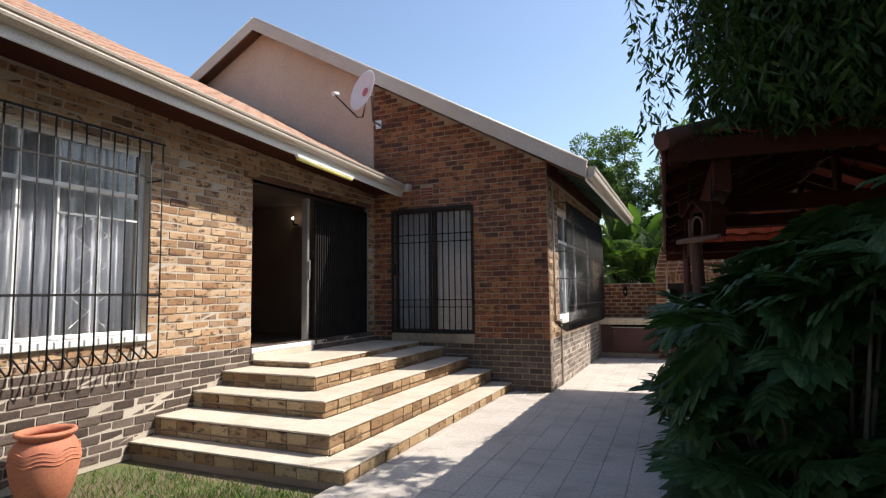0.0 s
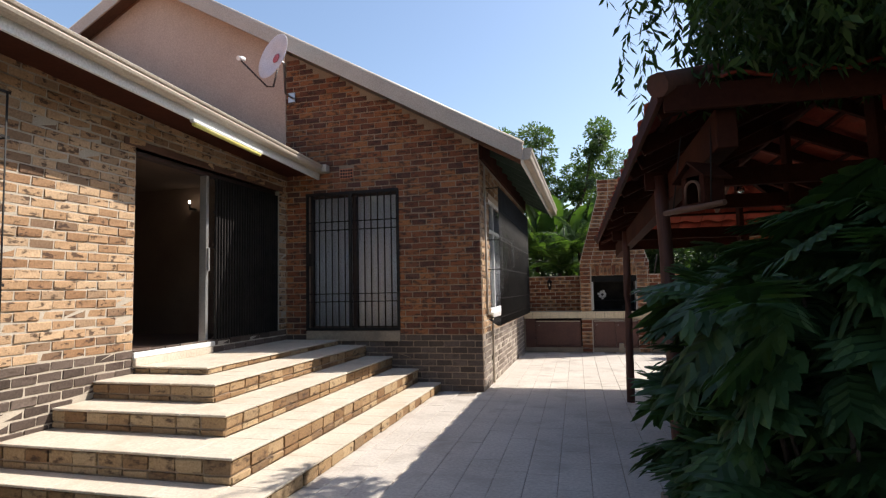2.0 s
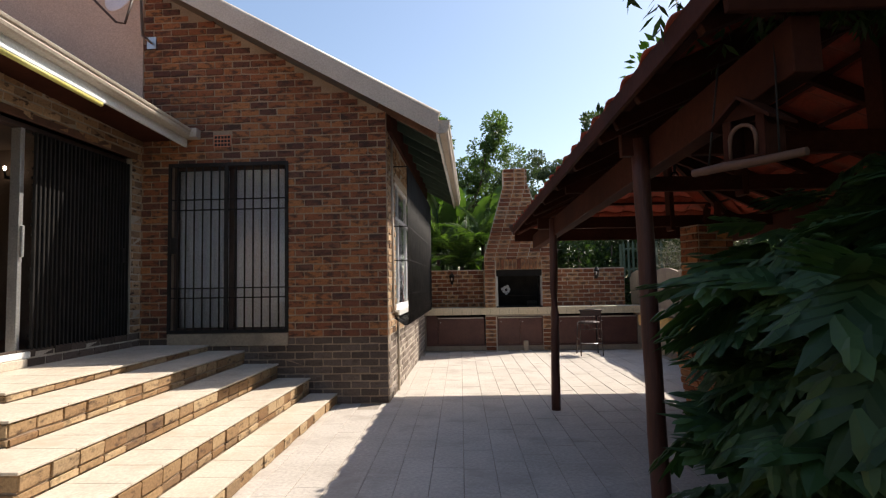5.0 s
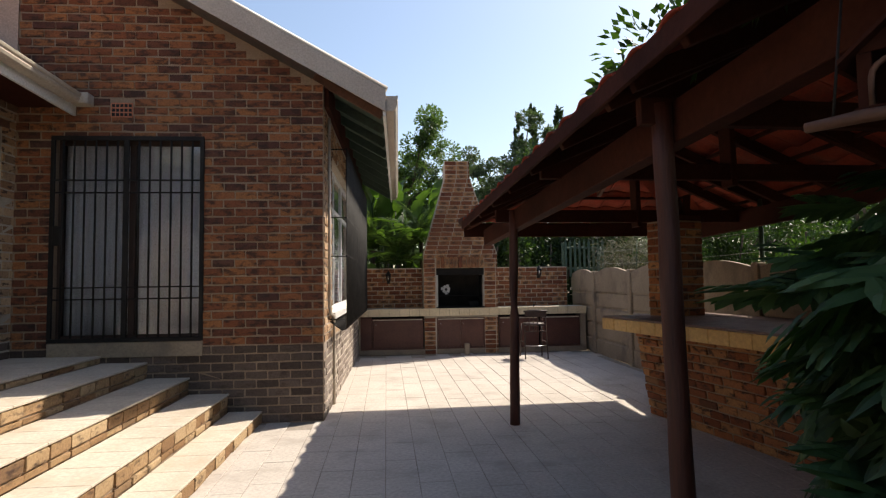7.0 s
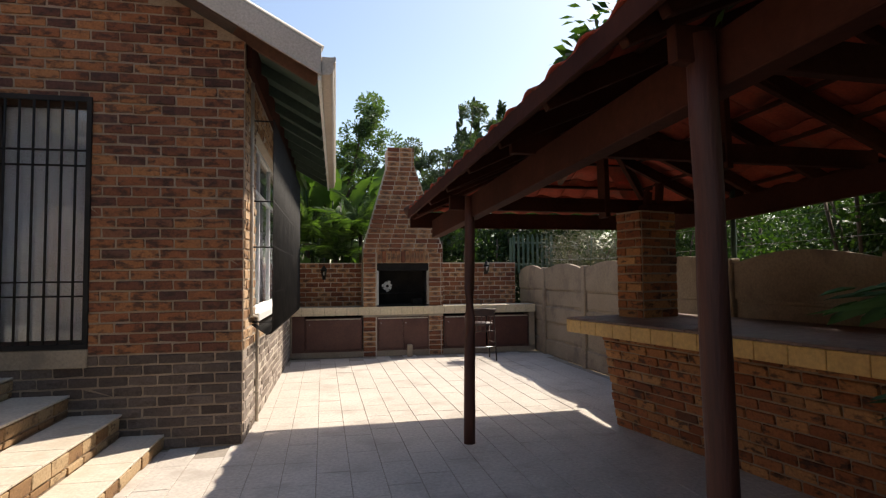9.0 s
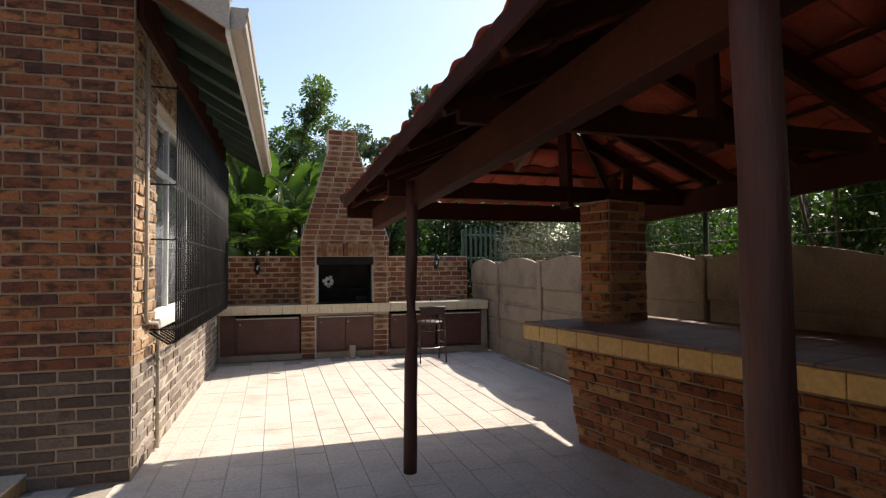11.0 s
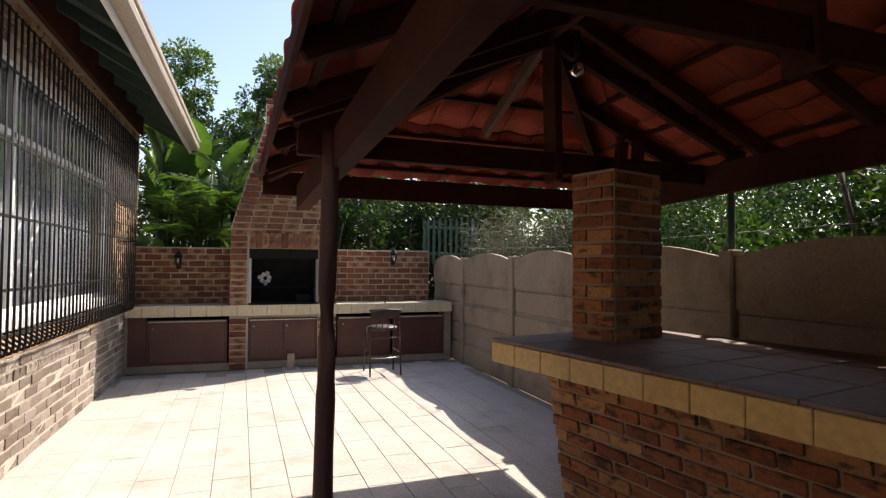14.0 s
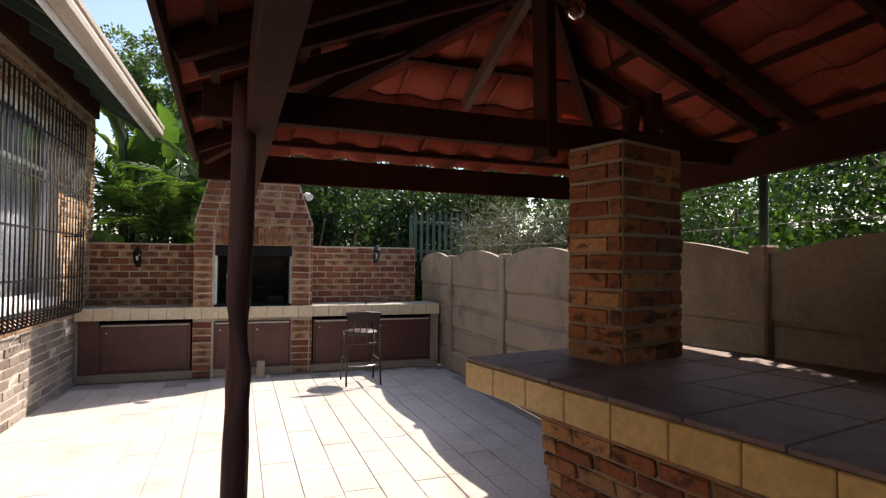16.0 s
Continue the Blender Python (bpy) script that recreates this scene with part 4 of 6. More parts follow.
def wall_lantern(lx, up, label):
    lantern = thing("wall_lantern", label, "lamp", "lanterns on the garden wall")
    ly = BACK_Y - 0.1
    part("wall_bracket", rod([(lx, BACK_Y, 1.5 + up), (lx, ly, 1.48 + up), (lx, ly, 1.5 + up)], 0.01, 6), BLACK, lantern)
    part("wall_plate", box(lx - 0.03, lx + 0.03, BACK_Y - 0.025, BACK_Y - 0.004, 1.44 + up, 1.56 + up, 0.004), BLACK, lantern)
    part("lantern_roof", lathe([(0.001, 1.72 + up), (0.012, 1.7 + up), (0.06, 1.63 + up), (0.065, 1.62 + up), (0.001, 1.62 + up)], 6, None, (lx, ly, 0)), BLACK, lantern)
    part("lantern_glass", lathe([(0.001, 1.62 + up), (0.048, 1.62 + up), (0.032, 1.5 + up), (0.001, 1.5 + up)], 6, None, (lx, ly, 0)), GLASS, lantern, "clear ribbed glass")
    part("lantern_bulb", lathe([(0.001, 1.6 + up), (0.018, 1.58 + up), (0.018, 1.54 + up), (0.001, 1.51 + up)], 8, None, (lx, ly, 0)), WHITE, lantern)
    for k in range(6):
        a = k * math.tau / 6
        c, d = math.cos(a), math.sin(a)
        part("lantern_rib", rod([(lx + 0.05 * c, ly + 0.05 * d, 1.62 + up), (lx + 0.034 * c, ly + 0.034 * d, 1.5 + up)], 0.004, 4), BLACK, lantern)
    part("lantern_base", lathe([(0.001, 1.505 + up), (0.035, 1.5 + up), (0.02, 1.46 + up), (0.001, 1.44 + up)], 6, None, (lx, ly, 0)), BLACK, lantern)


wall_lantern(2.0, 0.04, "small black carriage lantern beside the braai chimney")
wall_lantern(-1.16, -0.04, "small black carriage lantern in the leaf shade")
cable = solid("wall_cable", rod([(-1.12, BACK_Y - 0.015, 1.44), (-0.9, BACK_Y - 0.016, 1.43), (-0.66, BACK_Y - 0.016, 1.432), (BX0 + 0.0, BACK_Y - 0.015, 1.44)], 0.007, 6), TAUPE, "pale cable run along the brick garden wall", "cable")
spot = thing("spot_lamp", "small white outdoor spot lamp on the chimney shoulder", "lamp")
part("lamp_head", rod([(0.97, BRAAI_Y - 0.1, 2.35), (0.93, BRAAI_Y - 0.03, 2.4)], 0.05, 12, None, [0.055, 0.03]), WHITE, spot)
part("lamp_stem", rod([(0.93, BRAAI_Y - 0.03, 2.4), (0.9, BRAAI_Y + 0.02, 2.4)], 0.012, 6), WHITE, spot)

# ---- precast fence ----
fence = thing("precast_fence", "weathered tan precast concrete slab fence with arched top panels", "fence", kind="structure")
POSTS = [13.4, 11.7, 10.05, 8.4, 6.75, 5.1, 3.45, 1.8, 0.15, -1.5]
PH = 1.6
for y in POSTS:
    part("fence_post", box(FENCE_X - 0.05, FENCE_X + 0.06, y - 0.06, y + 0.06, -0.05, PH, 0.012), CONCRETE, fence)
tops = [14.9] + POSTS
for a, b in zip(tops, tops[1:]):
    lo, hi = b + 0.062, a - 0.062
    for k in range(4):
        part("slab", box(FENCE_X - 0.026 + 0.018 * (k % 2), FENCE_X + 0.03, lo, hi, k * 0.3 + 0.009, k * 0.3 + 0.282, 0.018), CONCRETE, fence)
    part("slab_joint", box(FENCE_X + 0.004, FENCE_X + 0.014, lo, hi, 0.0, 1.2), CONCRETE, fence)
    arc = [(lo, 1.203), (hi, 1.203)] + [(hi + (lo - hi) * i / 12, PH - 0.05 + 0.1 * math.sin(math.pi * i / 12)) for i in range(13)]
    part("arched_slab", prism(arc, "x", FENCE_X - 0.02, FENCE_X + 0.03), CONCRETE, fence)

# green palisade and wire beyond the wall
palis = thing("palisade_fence", "short green steel palisade fence section behind the wall", "fence")
for k in range(9):
    x = 2.72 + k * 0.105
    part("pale", prism([(x, 1.5), (x + 0.05, 1.5), (x + 0.05, 2.25), (x + 0.025, 2.33), (x, 2.25)], "y", 14.75, 14.765), GREENSTEEL, palis)
for z in (1.66, 2.12):
    part("pale_rail", box(2.68, 3.66, 14.766, 14.8, z, z + 0.04, 0.003), GREENSTEEL, palis)
part("pale_post", box(2.66, 2.71, 14.766, 14.81, 0, 2.25, 0.004), GREENSTEEL, palis)
wirepost = thing("wire_fence_post", "green steel wire fence post with sagging strands", "fence post")
part("post", rod([(FENCE_X + 0.12, 8.5, -0.05), (FENCE_X + 0.12, 8.5, 2.3)], 0.025, 10), GREENSTEEL, wirepost)
for z in (1.72, 1.95):
    part("strand", rod([(FENCE_X + 0.12, 13.5, z + 0.02), (FENCE_X + 0.12, 11, z - 0.03), (FENCE_X + 0.12, 8.5, z), (FENCE_X + 0.12, 5.5, z + 0.03), (FENCE_X + 0.12, 2.5, z)], 0.003, 5), WIRE, wirepost)

razor = thing("razor_wire", "coiled galvanised razor wire along the precast fence top", "razor wire")
coil = [(FENCE_X + 0.13 + 0.17 * math.cos(k * math.tau / 14), 13.9 - k * 0.031, 1.86 + 0.17 * math.sin(k * math.tau / 14)) for k in range(125)]
part("coil", rod(coil, 0.002, 4), WIRE, razor)
for y in (13.4, 11.7):
    part("stay", rod([(FENCE_X + 0.1, y, 1.55), (FENCE_X + 0.13, y, 2.08)], 0.008, 5), GREENSTEEL, razor)

# ---- chair ----
chair = thing("patio_chair", "old brown metal bar chair with round seat at the counter", "chair")
cx, cy = 1.55, 13.0
for sx in (-0.2, 0.2):
    part("back_leg", rod([(cx + sx * 1.05, cy - 0.22, 0.0), (cx + sx, cy - 0.16, 0.5), (cx + sx * 0.95, cy - 0.18, 0.86)], 0.012, 8), RUSTY, chair)
    part("front_leg", rod([(cx + sx * 1.05, cy + 0.22, 0.0), (cx + sx * 0.95, cy + 0.16, 0.62)], 0.012, 8), RUSTY, chair)
part("foot_ring", rod([(cx - 0.2, cy - 0.19, 0.24), (cx, cy - 0.21, 0.235), (cx + 0.2, cy - 0.19, 0.24)], 0.009, 6), STEEL, chair, "worn shiny foot rail")
part("seat", lathe([(0.001, 0.6), (0.19, 0.6), (0.205, 0.612), (0.205, 0.628), (0.19, 0.645), (0.001, 0.65)], 28, None, (cx, cy, 0)), RUSTY, chair, "round worn brown seat")
part("backrest", prism([(cx - 0.2 + 0.4 * i / 8, 0.86 + 0.015 * math.sin(math.pi * i / 8)) for i in range(9)] + [(cx + 0.192, 0.76), (cx - 0.192, 0.76)], "y", cy - 0.19, cy - 0.17), RUSTY, chair)
part("top_rail", rod([(cx - 0.22, cy - 0.18, 0.865), (cx, cy - 0.185, 0.88), (cx + 0.22, cy - 0.18, 0.865)], 0.016, 8), RUSTY, chair)
part("lower_rail", rod([(cx - 0.2, cy - 0.17, 0.5), (cx, cy - 0.175, 0.5), (cx + 0.2, cy - 0.17, 0.5)], 0.011, 8), RUSTY, chair)
for k in range(4):
    sx = cx - 0.12 + k * 0.08
    part("back_slat", rod([(sx, cy - 0.178, 0.5), (sx, cy - 0.182, 0.77)], 0.008, 6), RUSTY, chair)
for s in (-1, 1):
    part("side_rung", rod([(cx + s * 0.2, cy - 0.19, 0.3), (cx + s * 0.2, cy + 0.19, 0.3)], 0.009, 6), RUSTY, chair)
tap = thing("garden_tap", "thin black tap pipe with crossbar on the counter", "tap")
part("tap_pipe", rod([(1.78, BRAAI_Y + 0.05, CT), (1.78, BRAAI_Y + 0.05, CT + 0.1)], 0.01, 6), BLACK, tap)
part("tap_bar", rod([(1.68, BRAAI_Y + 0.05, CT + 0.1), (2.3, BRAAI_Y + 0.05, CT + 0.07)], 0.006, 6), BLACK, tap)

# ---- pavilion ----
PX0, PX1, PY0, PY1, PZ = 0.0, 3.3, 3.7, 10.05, 2.22
PM = (PX0 + PX1) / 2
HP = math.atan2(0.77, PM - PX0)
pav = thing("pavilion", "timber pole pavilion with a red tiled hip roof", "pavilion", kind="structure")
hs, hc = math.sin(HP), math.cos(HP)
rise_len = (PM - PX0) / hc
tan_h = math.tan(HP)
# two long slopes and two hip ends
L = PY1 - PY0


def hip_side(x, y):
    e = y * hc
    return e + 0.02 < x < L - e - 0.02 and y < rise_len


W = PX1 - PX0


def hip_end(x, y):
    e = y * hc
    return e + 0.02 < x < W - e - 0.02 and y < rise_len


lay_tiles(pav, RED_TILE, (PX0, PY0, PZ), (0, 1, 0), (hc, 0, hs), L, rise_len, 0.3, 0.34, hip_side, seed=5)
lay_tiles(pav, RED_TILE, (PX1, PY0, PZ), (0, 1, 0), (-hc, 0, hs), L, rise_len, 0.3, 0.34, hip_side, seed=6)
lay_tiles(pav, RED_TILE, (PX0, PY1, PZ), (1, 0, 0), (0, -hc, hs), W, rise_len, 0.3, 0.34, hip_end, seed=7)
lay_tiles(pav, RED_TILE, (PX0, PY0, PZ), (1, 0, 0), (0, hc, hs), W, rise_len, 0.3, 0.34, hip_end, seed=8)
RIDGE = PZ + tan_h * (PM - PX0)
R0, R1 = PY0 + (PM - PX0), PY1 - (PM - PX0)
# ridge and hip caps carry the same painted tree shade
part("ridge_cap", rod([(PM, R0, RIDGE + 0.0), (PM, R1, RIDGE + 0.0)], 0.075, 10), AGED_SHADED, pav)
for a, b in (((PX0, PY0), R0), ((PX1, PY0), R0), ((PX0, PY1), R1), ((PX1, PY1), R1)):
    part("hip_cap", rod([(a[0], a[1], PZ - 0.01), (PM, b, RIDGE + 0.0)], 0.062, 10), AGED_SHADED, pav)
    part("hip_rafter", beam_bm((a[0] + (0.06 if a[0] < PM else -0.06), a[1] + (0.06 if a[1] < 7 else -0.06), PZ - 0.05), (PM, b, RIDGE - 0.13), 0.05, 0.12), TIMBER, pav)


def slope_z(x, y):
    return PZ + tan_h * min(x - PX0, PX1 - x, y - PY0, PY1 - y) - 0.036


def valley_board(p, q, side):
    """A flat board under the tiles, beside a hip or ridge line from p to q, reaching to the side."""
    bm = bmesh.new()
    ring = []
    for (x, y) in (p, q, (q[0] + side[0], q[1] + side[1]), (p[0] + side[0], p[1] + side[1])):
        ring.append(bm.verts.new((x, y, slope_z(x, y))))
    f = bm.faces.new(ring)
    bmesh.ops.solidify(bm, geom=[f], thickness=0.01)
    return bm


for (cx_, cy_), ry in (((PX0, PY0), R0), ((PX1, PY0), R0), ((PX0, PY1), R1), ((PX1, PY1), R1)):
    sx_, sy_ = (1 if cx_ < PM else -1), (1 if cy_ < 7 else -1)
    part("hip_board", valley_board((cx_ + sx_ * 0.06, cy_ + sy_ * 0.06), (PM, ry), (0, sy_ * 0.3)), REDTILE, pav)
    part("hip_board", valley_board((cx_ + sx_ * 0.06, cy_ + sy_ * 0.06), (PM - sx_ * 0.15, ry - sy_ * 0.15), (sx_ * 0.3, 0)), REDTILE, pav)
part("ridge_board", box(PM - 0.12, PM + 0.12, R0, R1, RIDGE - 0.07, RIDGE - 0.06), REDTILE, pav)
part("eave_board", box(PX0 + 0.0, PX0 + 0.025, PY0 + 0.02, PY1 - 0.02, PZ - 0.09, PZ + 0.01, 0.003), TIMBER, pav)
part("eave_board", box(PX1 - 0.025, PX1, PY0 + 0.02, PY1 - 0.02, PZ - 0.09, PZ + 0.01, 0.003), TIMBER, pav)
part("eave_board", box(PX0 + 0.03, PX1 - 0.03, PY1 - 0.045, PY1 - 0.02, PZ - 0.2, PZ - 0.015, 0.003), TIMBER, pav)
part("eave_board", box(PX0 + 0.03, PX1 - 0.03, PY0 + 0.02, PY0 + 0.045, PZ - 0.14, PZ - 0.01, 0.003), TIMBER, pav)
TX0, TX1, TY0, TY1 = 0.22, 2.85, 5.2, 8.42
TZ = 1.99
for x, w_ in ((TX0 + 0.11, 0.1), (TX1, 0.06)):
    part("wall_plate", beam_bm((x, PY0 + 0.1, TZ + 0.01), (x, PY1 - 0.1, TZ + 0.01), w_, 0.2), TIMBER, pav)
for y, up in ((TY0, 0.0), (6.8, 0.1), (TY1, 0.0)):
    part("tie_beam", beam_bm((TX0 - 0.1, y, TZ + 0.06 + up), (TX1 + 0.1, y, TZ + 0.06 + up), 0.05, 0.13), TIMBER, pav)
    part("king_post", beam_bm((PM + 0.02, y + 0.03, TZ - 0.05 + up), (PM + 0.02, y + 0.03, RIDGE - 0.1), 0.05, 0.145), TIMBER, pav)
    for s, x in ((1, PX0 + 0.08), (-1, PX1 - 0.08)):
        part("truss_rafter", beam_bm((x, y, PZ - 0.05 + 0.04), (PM, y, RIDGE - 0.13), 0.05, 0.14), TIMBER, pav)
for i in range(9):
    y = PY0 + 0.25 + i * 0.71
    e = min(PM - PX0, y - PY0, PY1 - y)
    for s, x in ((1, PX0), (-1, PX1)):
        part("rafter", beam_bm((x + s * 0.03, y, PZ - 0.06), (x + s * e, y, PZ + tan_h * e - 0.09), 0.05, 0.11), TIMBER, pav)
for x in (1.62,):
    e = min(x - PX0, PX1 - x)
    for y, d_ in ((PY1, -1), (PY0, 1)):
        part("rafter", beam_bm((x, y + d_ * 0.72, PZ + tan_h * 0.72 - 0.085), (PM, y + d_ * e, PZ + tan_h * e - 0.1), 0.045, 0.09), RAFTER, pav)
for k in range(4):
    f = (k + 0.4) / 4.2
    for s, x in ((1, PX0), (-1, PX1)):
        e = (PM - PX0) * f
        part("batten", beam_bm((x + s * e, PY0 + e, PZ + tan_h * e - 0.028), (x + s * e, PY1 - e, PZ + tan_h * e - 0.028), 0.04, 0.03, 0.0), TIMBER, pav)
    for s, y in ((1, PY0), (-1, PY1)):
        e = (PM - PX0) * f
        part("batten", beam_bm((PX0 + e, y + s * e, PZ + tan_h * e - 0.028), (PX1 - e, y + s * e, PZ + tan_h * e - 0.028), 0.04, 0.03, 0.0), TIMBER, pav)
part("ridge_beam", beam_bm((PM, R0, RIDGE - 0.1), (PM, R1, RIDGE - 0.1), 0.04, 0.13), TIMBER, pav)
# the roof leans up a little towards the house front and is set slightly askew
SKEW = Matrix.Translation((PX0, PY1, PZ)) @ Matrix.Rotation(radians(2.0), 4, "Z") @ Matrix.Rotation(radians(-2.1), 4, "X") @ Matrix.Translation((-PX0 - 0.115, -PY1, -PZ))
for ob in list(pav.children):
    ob.matrix_basis = SKEW @ ob.matrix_basis
for x, y, r, lean in ((0.2, 8.3, 0.046, 0.02), (0.335, 5.2, 0.05, -0.05), (2.72, 5.2, 0.05, 0.0)):
    rr = random.Random(int(y * 100))
    pts = [(x + lean * k / 8 + rr.uniform(-0.003, 0.003), y + rr.uniform(-0.003, 0.003), (TZ + 0.1 + 0.036 * (PY1 - y)) * k / 8) for k in range(9)]
    part("pole", rod(pts, r, 14, None, [r * (1.1 - 0.16 * k / 8) * rr.uniform(0.97, 1.03) for k in range(9)]), POLE, pav, "brown stained round pole")
bracket = thing("beam_bracket", "dark carved timber bracket on top of the brick pillar", "bracket")
part("bracket_foot", box(1.86, 2.16, 8.18, 8.32, 2.03, 2.1, 0.015), TIMBER, bracket)
for bx_, top_ in ((1.915, 2.22), (2.035, 2.3)):
    part("bracket_prong", beam_bm((bx_, 8.25, 2.095), (bx_ + 0.015, 8.25, top_), 0.055, 0.06), TIMBER, bracket)
part("bracket_scroll", rod([(1.915, 8.25, 2.215), (1.93, 8.25, 2.255), (1.965, 8.25, 2.26)], 0.022, 8), TIMBER, bracket)
bulb2 = thing("pendant_bulb", "unlit glass globe bulb hanging from the pavilion apex", "lamp")
part("holder", rod([(1.545, 8.13, 2.79), (1.545, 8.13, 2.62)], 0.018, 8), BLACK, bulb2)
part("globe", lathe([(0.001, 0.05), (0.025, 0.045), (0.042, 0.02), (0.045, 0.0), (0.035, -0.03), (0.001, -0.045)], 16, None, (1.545, 8.13, 2.575)), GLASS, bulb2, "clear glass globe")

# nest box on a log ledge under the near corner of the roof
nest = thing("nest_box", "dark wooden nest box with an arched doorway on a log ledge", "nest box")
na = Vector((0.56, -0.83, 0))
nf = Vector((-0.83, -0.56, 0))
NESTM = Matrix.Translation((0.29, 3.98, 1.868)) @ Matrix((na, nf, Vector((0, 0, 1)))).transposed().to_4x4() @ Matrix.Scale(0.66, 4)


def nest_part(name, bm, material, label=""):
    bmesh.ops.transform(bm, matrix=NESTM, verts=bm.verts)
    bmesh.ops.recalc_face_normals(bm, faces=bm.faces[:])
    return part(name, bm, material, nest, label)


nest_part("ledge", rod([(-0.3, 0.02, -0.02), (-0.1, 0.03, -0.018), (0.06, 0.02, -0.022), (0.34, 0.03, -0.02)], 0.026, 10, None, [0.022, 0.027, 0.025, 0.022]), RAFTER, "peeled log ledge")
nest_part("floor_board", box(-0.13, 0.13, -0.22, 0.02, 0.006, 0.02, 0.003), TIMBER)
nest_part("back_board", box(-0.12, 0.12, -0.21, -0.19, 0.02, 0.26, 0.003), TIMBER)
for s_ in (-1, 1):
    nest_part("side_board", box(s_ * 0.11 - 0.01, s_ * 0.11 + 0.01, -0.189, -0.021, 0.02, 0.24, 0.003), TIMBER)
    nest_part("front_board", box(s_ * 0.095 - 0.025, s_ * 0.095 + 0.025, -0.02, -0.002, 0.02, 0.24, 0.003), TIMBER)
    nest_part("roof_board", prism([(0.0, 0.36), (s_ * 0.17, 0.22), (s_ * 0.17, 0.2), (0.0, 0.34)], "y", -0.24, 0.05), TIMBER)
nest_part("gable_board", prism([(-0.12, 0.241), (0.12, 0.241), (0.0, 0.338)], "y", -0.02, -0.002), TIMBER)
nest_part("door_arch", rod([(-0.072, 0.004, 0.02), (-0.072, 0.004, 0.13)] + [(-0.072 * math.cos(math.pi * k / 8), 0.004, 0.13 + 0.07 * math.sin(math.pi * k / 8)) for k in range(1, 8)] + [(0.072, 0.004, 0.13), (0.072, 0.004, 0.02)], 0.012, 6), RAFTER, "worn arched door surround")
for s_ in (-0.2, 0.2):
    nest_part("hanger", rod([(s_, 0.02, 0.0), (s_ * 0.8, -0.06, 0.62)], 0.006, 5), BLACK)

# ---- bar ----
BARA = radians(11)
bar_d = Vector((math.sin(BARA), -math.cos(BARA), 0))
bar_c = Vector((math.cos(BARA), math.sin(BARA), 0))
bar_o = Vector((1.2, 8.5, 0))
BARM = Matrix.Translation(bar_o) @ Matrix((bar_c, -bar_d, Vector((0, 0, 1)))).transposed().to_4x4()
BARLEN, BARW, BARZ, EDGE_H = 2.87, 1.3, 1.055, 0.137
bar = thing("bar_counter", "brick bar counter with ochre edge tiles and grey tiled top", "bar counter", kind="structure")


def bar_part(name, bm, material, label=""):
    bmesh.ops.transform(bm, matrix=BARM, verts=bm.verts)
    return part(name, bm, material, bar, label)


# local axes: x across the bar, y back along it (the far end is 0, the near end negative)
bar_part("slab", box(0.015, BARW - 0.015, -BARLEN + 0.015, -0.015, BARZ - EDGE_H + 0.004, BARZ - 0.02), CONCRETE)
nt_, nw_ = 10, 3
for i in range(nt_):
    a, b = -BARLEN * (i + 1) / nt_, -BARLEN * i / nt_
    for j in range(nw_):
        bar_part("top_tile", box(BARW * j / nw_ + 0.002, BARW * (j + 1) / nw_ - 0.002, a + 0.002, b - 0.002, BARZ - 0.02, BARZ, 0.004), GREYTOP)
for i in range(13):
    a, b = -BARLEN * (i + 1) / 13, -BARLEN * i / 13
    for e0, e1 in ((-0.004, 0.014), (BARW - 0.014, BARW + 0.004)):
        bar_part("edge_tile", box(e0, e1, a + 0.002, b - 0.002, BARZ - EDGE_H, BARZ - 0.021, 0.004), YELLOWTILE)
for j in range(6):
    bar_part("edge_tile", box(BARW * j / 6 + 0.016 * (j == 0) + 0.002, BARW * (j + 1) / 6 - 0.002 - 0.016 * (j == 5), -0.014, 0.004, BARZ - EDGE_H, BARZ - 0.021, 0.004), YELLOWTILE)
PED0, PED1 = 0.36, 1.0
bm = bmesh.new()
vs = [bm.verts.new(p) for p in ((PED0 + 0.021, -0.055, BARZ - EDGE_H + 0.002), (PED1, -0.04, BARZ - EDGE_H + 0.002), (PED1, -BARLEN + 0.2, BARZ - EDGE_H + 0.002), (PED0 + 0.021, -BARLEN + 0.2, BARZ - EDGE_H + 0.002), (PED0 + 0.177, -0.055, -0.02), (PED1, -0.055, -0.02), (PED1, -BARLEN + 0.2, -0.02), (PED0 + 0.177, -BARLEN + 0.2, -0.02))]
for q in ((0, 1, 2, 3), (7, 6, 5, 4), (0, 4, 5, 1), (1, 5, 6, 2), (2, 6, 7, 3), (3, 7, 4, 0)):
    bm.faces.new([vs[k] for k in q])
bmesh.ops.recalc_face_normals(bm, faces=bm.faces[:])
bar_part("pedestal_core", bm, MORTAR_DARK)
pilaster = thing("brick_pillar", "square face brick pillar standing on the bar counter", "pillar", kind="structure")
PILA = radians(17)
pil_c = Vector((math.cos(PILA), math.sin(PILA), 0))
pil_d = Vector((-math.sin(PILA), math.cos(PILA), 0))
PILM = Matrix.Translation((1.756, 8.089, 0)) @ Matrix((pil_c, pil_d, Vector((0, 0, 1)))).transposed().to_4x4()
PW, PD = 0.44, 0.3
bm = box(0.002, PW - 0.002, 0.002, PD - 0.002, BARZ, 2.03)
bmesh.ops.transform(bm, matrix=PILM, verts=bm.verts)
part("pillar_core", bm, MORTAR_DARK, pilaster)

# ---- plants ----


